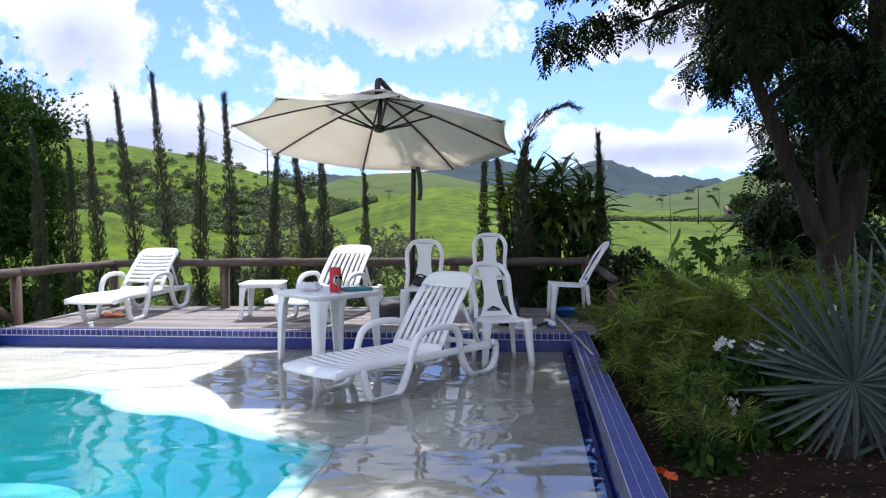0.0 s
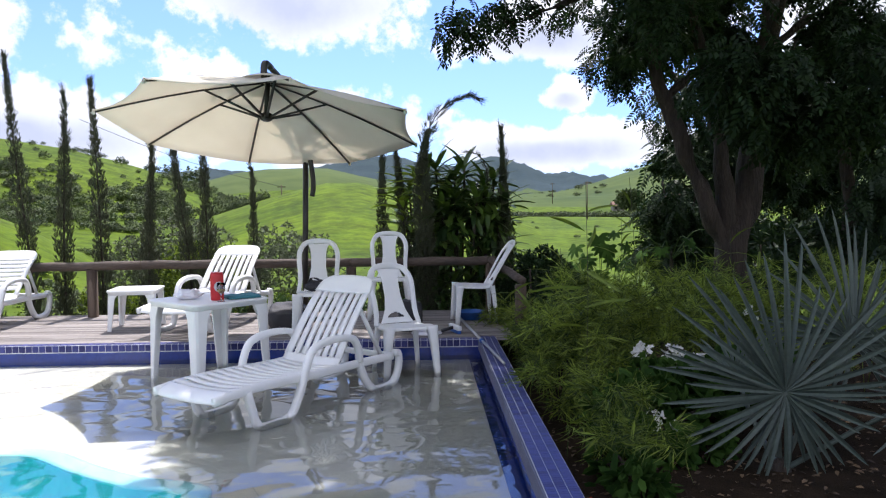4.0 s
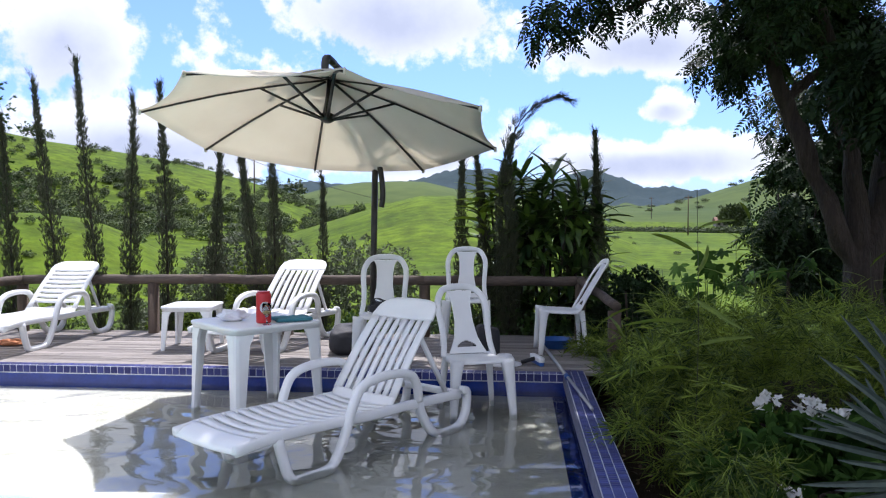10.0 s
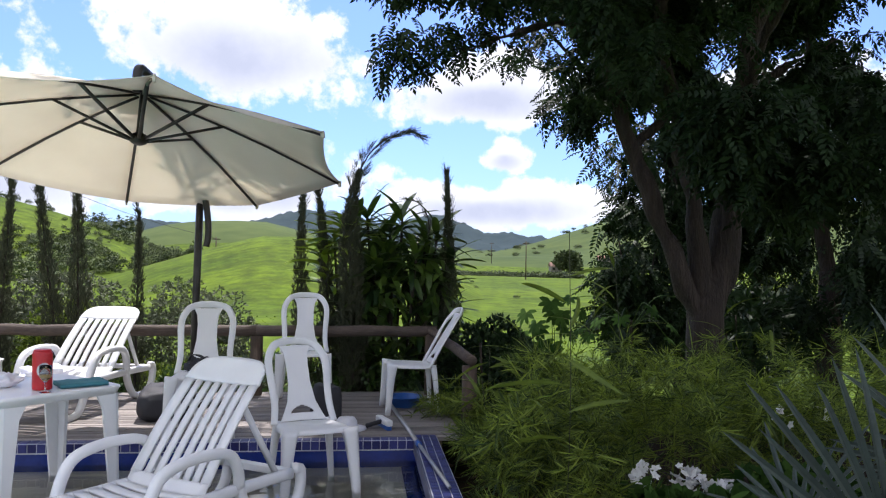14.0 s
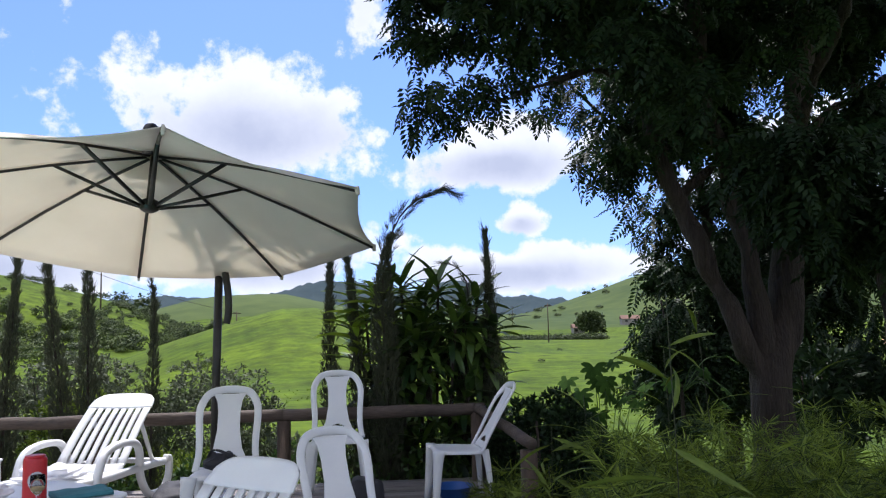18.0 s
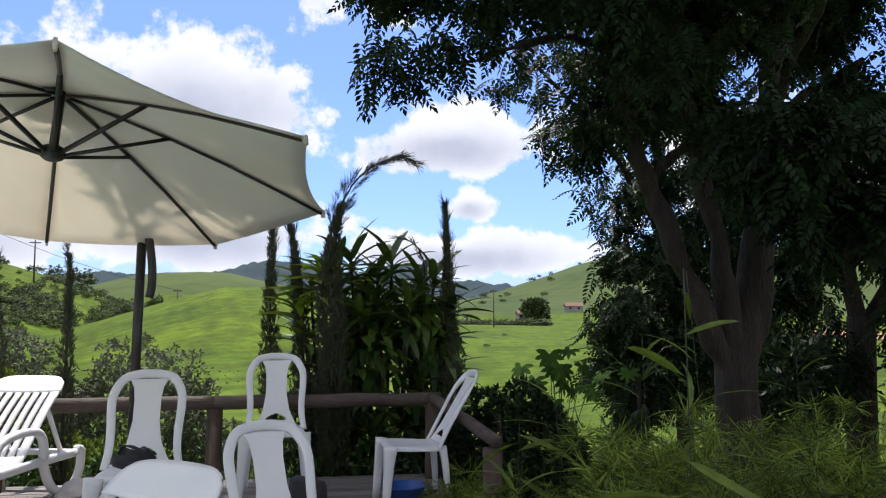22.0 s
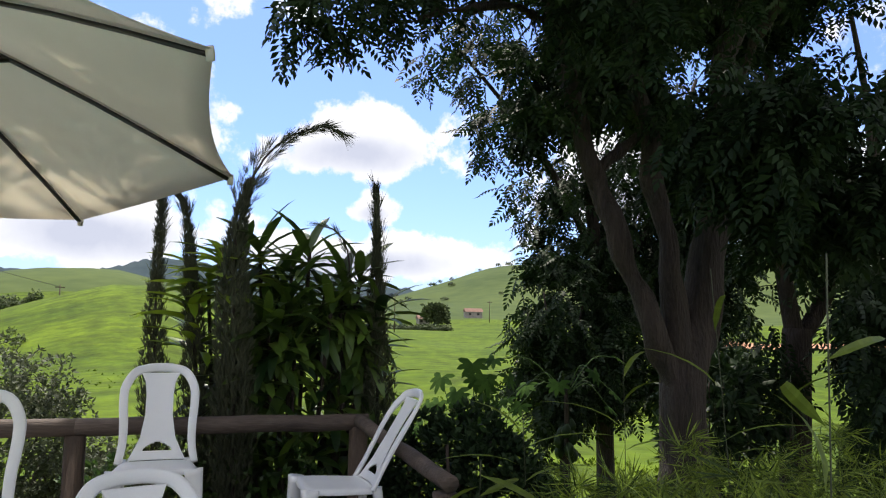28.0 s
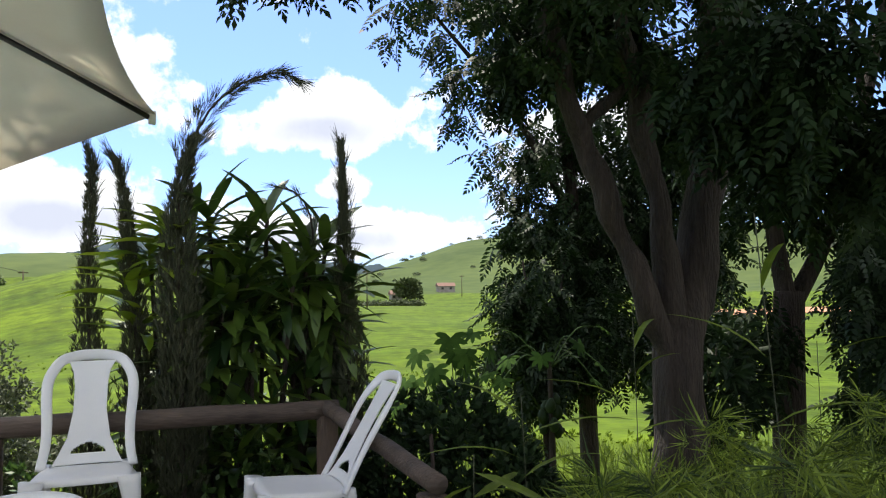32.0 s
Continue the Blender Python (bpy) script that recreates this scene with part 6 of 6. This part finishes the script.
# taller bare stalks with broad blades
blade_v, blade_f = leaf(0.42, 0.032, 0.3, 0.45, 4)
for x, y, h, k in ((1.84, 7.45, 1.83, 3), (1.09, 6.2, 1.76, 7), (1.95, 8.6, 1.45, 4), (1.35, 8.5, 1.15, 5), (2.9, 7.4, 1.2, 4), (0.95, 8.2, 0.95, 7), (3.2, 8.8, 1.3, 4), (0.92, 7.6, 0.8, 6)):
    st = thing("reed", pose(x, y, -0.35), "tall thin reed with a few long blades", "reed", "tall reeds")
    top = Vector((rnd(-.1, .1), rnd(-.1, .1), h))
    part("stalk", sweep(bmesh.new(), smooth_path([(0, 0, 0), top * 0.5 + Vector((0.02, 0, 0)), top], 5), 0.0042, 0.0042, sides=5, square=1), M_CYPRESS, st)
    for j in range(k):
        a = j * 2.6 + x * 3
        p = top * (0.62 + 0.36 * j / k if y > 7 or k < 7 else 0.40 + 0.55 * j / k)
        ob = mesh_part("blade", blade_v, blade_f, M_BAMBOO, st)
        ob.matrix_local = Matrix([list(r_) for r_ in turned(p, (math.cos(a), math.sin(a) * 0.5, 0.55 if k != 7 else rnd(-0.4, 0.6)), s=rnd(0.7, 1.1) * (0.85 if h > 1.5 else 1), roll=1.0 if k == 7 else 0.0)])
# lobed-leaf plant
lob = []
for i in range(7):
    v, f = leaf(0.16 * (1 - 0.05 * abs(i - 3)), 0.055, 0.1, 0.15, 2)
    lob.append((v, f, Matrix.Rotation(radians((i - 3) * 36), 4, "Z")))
lob_v, lob_f = joined(lob)
pap = thing("lobed_leaf_plant", pose(3.3, 15.0, land(3.3, 15.0)), "plant with dark lobed papaya-like leaves", "plant")
bm, mats = bmesh.new(), []
for i in range(16):
    e = Vector((rnd(-.75, .5), rnd(-.3, .3), rnd(-0.25, 0.7) - land(3.3, 15.0)))
    sweep(bm, smooth_path([(0, 0, 0), e * 0.5 + Vector((0, 0, 0.2)), e], 4), 0.012, 0.012, sides=5, square=1)
    mats.append(turned(e, (e.x, -0.25, -0.8), s=rnd(1.2, 1.7), roll=rnd(-.3, .3)))
part("stem", bm, M_SHRUB, pap)
scatter("foliage", lob_v, lob_f, mats, M_LOBED, pap)

# papaya with its fruit
ZP = land(4.5, 14.8)
papaya = thing("papaya_plant", pose(4.5, 14.8, ZP), "thin papaya plant with dark hanging fruit under the trees", "plant")
part("trunk", sweep(bmesh.new(), smooth_path([(0, 0, -0.1), (0.03, 0, 0.9), (0, 0, -ZP + 0.35)], 6), lambda k: 0.11 - 0.05 * k, lambda k: 0.11 - 0.05 * k, sides=9, square=1), M_BARK, papaya)
for k in range(9):
    bm = lathe(bmesh.new(), [(0.004, 0), (0.045, 0.025), (0.070, 0.085), (0.062, 0.145), (0.030, 0.195), (0.004, 0.21)], 12)
    ob = part("fruit", bm, M_TREELEAF, papaya)
    ob.matrix_local = pose(0.10 * math.cos(k * 2.4), 0.10 * math.sin(k * 2.4), -ZP - 0.72 + 0.05 * k, 8 * math.sin(k), 8 * math.cos(k), 0)
bm, mats = bmesh.new(), []
for k in range(9):
    a = 2.2 + k * 0.55
    e = Vector((math.cos(a) * rnd(0.6, 1.1), math.sin(a) * 0.5, -ZP + rnd(0.05, 0.75)))
    sweep(bm, smooth_path([(0, 0, -ZP + 0.2), e * 0.5 + Vector((0, 0, (0.4 - ZP) * 0.5 + 0.15)), e], 4), 0.016, 0.016, sides=5, square=1)
    mats.append(turned(e, (math.cos(a), -0.3, -0.7), s=rnd(1.2, 1.6), roll=rnd(-.3, .3)))
tagged(part("petiole", bm, M_SHRUB, papaya), kind="stuff")
scatter("foliage", lob_v, lob_f, mats, M_LOBED, papaya)

# blue fan palm
PALM = Vector((1.97, 4.97, -0.34))
palm = thing("fan_palm", pose(*PALM), "young blue grey fan palm with stiff radiating blades", "palm")
pb_v, pb_f = leaf(0.86, 0.033, 0.8, 0.08, 6)
FANS = [((0.0, -0.05, 0.50), (-0.05, -1.0, 0.05), 58, 354, 1.0), ((0.60, 0.35, 0.72), (0.15, -0.9, 0.35), 46, 300, 0.95), ((0.98, 0.15, 0.42), (0.3, -0.9, 0.1), 40, 320, 0.9),
        ((-0.10, 0.40, 0.50), (-0.5, -0.3, 0.8), 20, 200, 0.7)]
for c, nrm_, n, sweep_deg, s in FANS:
    c, nrm_ = Vector(c), Vector(nrm_).normalized()
    upv = (Vector((0, 0, 1)) - nrm_ * nrm_.z).normalized()
    rt = upv.cross(nrm_)
    pet = part("petiole", sweep(bmesh.new(), smooth_path([(0, 0, 0.02), c * 0.5 + Vector((0, 0.05, 0)), c], 5), lambda k: 0.035 - 0.012 * k, 0.02, sides=6), M_PALM, palm)
    for i in range(n):
        a = radians(-sweep_deg / 2 + sweep_deg * i / (n - 1)) + rnd(-.02, .02)
        d = upv * math.cos(a) + rt * math.sin(a) + nrm_ * rnd(-0.02, 0.30) + Vector((rnd(-.05, .05), 0, rnd(-.07, .05)))
        ob = mesh_part("blade", pb_v, pb_f, M_PALM, pet)
        m = Matrix.Identity(4)
        yv = d.normalized()
        zv = (nrm_ - yv * nrm_.dot(yv)).normalized()
        xv = yv.cross(zv)
        k = s * rnd(0.70, 1.08) * (0.80 + 0.20 * math.cos(a))
        for r_ in range(3):
            m[r_][0], m[r_][1], m[r_][2], m[r_][3] = xv[r_] * s, yv[r_] * k, zv[r_] * s, c[r_]
        ob.matrix_local = m
part("stump", lathe(bmesh.new(), [(0.06, -0.05), (0.075, 0.0), (0.05, 0.07), (0.02, 0.1)], 12), M_BARK, palm)

# flowers
broad_t = tuft(7, 0.13, 0.06, 1.1, 0.2, 21, 2)
leafy("flowering_shrub", [((1.75, 6.0, -0.2), (0.45, 0.35, 0.32)), ((1.42, 5.55, -0.2), (0.40, 0.42, 0.30)), ((1.0, 4.9, -0.29), (0.18, 0.4, 0.14)), ((2.3, 6.2, -0.1), (0.4, 0.3, 0.35))], broad_t, M_LOBED, "low green shrub with white flowers beside the palm", 750, droop=0.0, base=-0.36, stems=9)
petal_t = joined([(*leaf(0.045, 0.036, 0.1, 0.3, 2), Matrix.Rotation(k * 1.2566, 4, "Z") @ Matrix.Rotation(0.35, 4, "X")) for k in range(5)])
for x, y, z, n in ((1.73, 6.20, 0.17, 30), (1.86, 6.08, 0.12, 18), (1.51, 6.18, 0.19, 20), (1.37, 5.3, -0.05, 12), (2.5, 6.6, 0.42, 5), (2.75, 6.7, 0.40, 4)):
    fl = thing("flower_cluster", pose(x, y, z - 0.06), "cluster of small white flowers", "flower", "white flowers")
    part("stalk", sweep(bmesh.new(), [(0, 0, -0.3), (0, 0, 0.02)], 0.008, 0.008, sides=5), M_SHRUB, fl)
    mats = [turned(Vector((rnd(-.07, .07), rnd(-.06, .06), rnd(-.03, .09))), rdir(-0.2, 0.6) + Vector((0, -0.3, 0)), s=rnd(0.5, 0.8), roll=rnd(0, 6)) for i in range(n)]
    for m_ in mats:
        mesh_part("blossom", *petal_t, M_PETAL, fl).matrix_local = Matrix([list(r_) for r_ in m_])
for x, y, z in ((0.71, 3.97, -0.13), (0.69, 4.22, -0.19)):
    fl = thing("orange_flower", pose(x, y, z), "small orange flower beside the coping", "flower", "orange flowers")
    part("stalk", sweep(bmesh.new(), [(0, 0, -0.22), (0, 0, 0.0)], 0.008, 0.008, sides=5), M_SHRUB, fl)
    scatter("petals", *petal_t, [turned((rnd(-.02, .02), rnd(-.02, .02), rnd(0, .02)), rdir(-0.1, 0.8), s=rnd(0.45, 0.7)) for i in range(6)], M_ORANGE, fl)
# dry leaves on the soil
dry_v, dry_f = leaf(0.07, 0.035, 0.4, 0.2, 2)
M_DRY = mat("dry leaf", (0.05, 0.032, 0.017), (0.17, 0.11, 0.055), rough=0.9, scale=8, fine=60, bump=0.1, island=1.2)
mats = []
for i in range(4200):
    u, v = rnd(0.01, 0.5), rnd(0.3, 0.8)
    p = bed(u, v)
    mats.append(turned((p[0], p[1], p[2] + 0.012), (rnd(-1, 1), rnd(-1, 1), rnd(-.15, .25)), s=rnd(0.22, 0.75), roll=rnd(-.5, .5)))
tagged(scatter("dry_leaves", dry_v, dry_f, mats, M_DRY), "brown dry leaves strewn on the garden soil", "leaves", kind="stuff")
# grass tussocks below the deck and rail
tus_t = tuft(12, 0.34, 0.009, 0.5, 0.4, 23)
mats = []
for i in range(2600):
    x, y = rnd(-9, 9), rnd(9.9, 20)
    mats.append(turned((x, y, land(x, y) - 0.02), Vector((rnd(-.3, .3), rnd(-.3, .3), 1)), s=rnd(0.5, 1.4), roll=rnd(0, 6)))
for i in range(210):
    x, y = rnd(2.2, 6.5), rnd(8.8, 10.8)
    mats.append(turned((x, y, -0.8), Vector((rnd(-.3, .3), rnd(-.3, .3), 1)), s=rnd(1.2, 2.6), roll=rnd(0, 6)))
tagged(scatter("tall_grass", *tus_t, mats, M_BAMBOO), "tufts of tall green grass on the slope", "grass", kind="stuff")

# ---- deck planks and coping tiles, piece by piece ----
pitch = 0.0705
for i in range(28):
    y = DY0 + i * pitch
    cuts = sorted([DX0, DX1] + [DX0 + 1.3 + ((i * 1.37) % 1.6), DX0 + 3.7 + ((i * 0.83) % 1.5)])
    for a, b in zip(cuts, cuts[1:]):
        bm = box(bmesh.new(), (a + 0.002, y, -0.03), (b - 0.002, y + pitch - 0.008, 0.0 + rnd(-0.0015, 0.0015)), 0.003)
        part("plank", bm, M_DECK, deck, smooth=False)


def tile_mesh(name, sx, sy, sz):
    me = bpy.data.meshes.new(name)
    bm_ = box(bmesh.new(), (-sx / 2, -sy / 2, -sz), (sx / 2, sy / 2, 0))
    es_ = [e for e in bm_.edges if all(v.co.z > -1e-6 for v in e.verts)]
    bmesh.ops.bevel(bm_, geom=es_, offset=0.003, segments=1, affect="EDGES")
    bm_.to_mesh(me)
    bm_.free()
    me.materials.append(M_TILE)
    return me


TP = 0.0517
cop_e = tagged(part("coping_east", box(bmesh.new(), (XR, YF, -0.012), (XR + 0.160, YB + 0.14, -0.0015)), M_GROUT, smooth=False), "blue mosaic tile coping along the garden side", "coping", kind="structure")
part("edge_strip", box(bmesh.new(), (XR - 0.014, YF, -0.09), (XR - 0.001, YB - 0.015, 0.004), 0.003), M_GREYSTRIP, cop_e, "dark slate edge strip", smooth=False)
TL = 0.0285
t_me = tile_mesh("tile", TP - 0.0055, TL - 0.0016, 0.006)
rest_v, rest_f = [], []
box_f = [(0, 1, 2, 3), (4, 7, 6, 5), (0, 4, 5, 1), (1, 5, 6, 2), (2, 6, 7, 3), (3, 7, 4, 0)]


def rest_tile(lo, hi):
    o_ = len(rest_v)
    rest_v.extend([(lo[0], lo[1], lo[2]), (lo[0], hi[1], lo[2]), (hi[0], hi[1], lo[2]), (hi[0], lo[1], lo[2]), (lo[0], lo[1], hi[2]), (lo[0], hi[1], hi[2]), (hi[0], hi[1], hi[2]), (hi[0], lo[1], hi[2])])
    rest_f.extend([tuple(k + o_ for k in f) for f in box_f])


rows = int((YB + 0.14 - YF) / TL)
for j in range(rows):
    y = YB + 0.14 - (j + 0.5) * TL
    for i in range(3):
        x = XR + 0.003 + (i + 0.5) * TP
        if j < 98:
            ob = new("tile", t_me)
            ob.parent = cop_e
            ob.location = (x, y, 0.0035 + rnd(-0.0006, 0.0006))
        else:
            rest_tile((x - TP / 2 + .00275, y - TL / 2 + .0008, -0.003), (x + TP / 2 - .00275, y + TL / 2 - .0008, 0.0035))
tagged(mesh_part("tile_rest", rest_v, rest_f, M_TILE, cop_e), kind="stuff")
rest_v, rest_f = [], []
cop_n = tagged(part("coping_north", box(bmesh.new(), (XL, YB - 0.006, -0.072), (XR - 0.002, YB + 0.080, -0.0015)), M_GROUT, smooth=False), "blue mosaic tile coping along the deck", "coping", kind="structure")
BP = 0.0605
n_me, f_me = tile_mesh("tile", BP - 0.006, 0.066, 0.006), tile_mesh("tile", BP - 0.006, 0.058, 0.006)
cols = int((XR - XL) / BP)
for i in range(cols):
    x = XR - 0.004 - (i + 0.5) * BP
    ob = new("tile", n_me)
    ob.parent = cop_n
    ob.matrix_local = pose(x, YB + 0.032, 0.0035, 4, 0, 0)
    ob = new("tile", f_me)
    ob.parent = cop_n
    ob.matrix_local = pose(x, YB - 0.011, -0.034, 90, 0, 0)
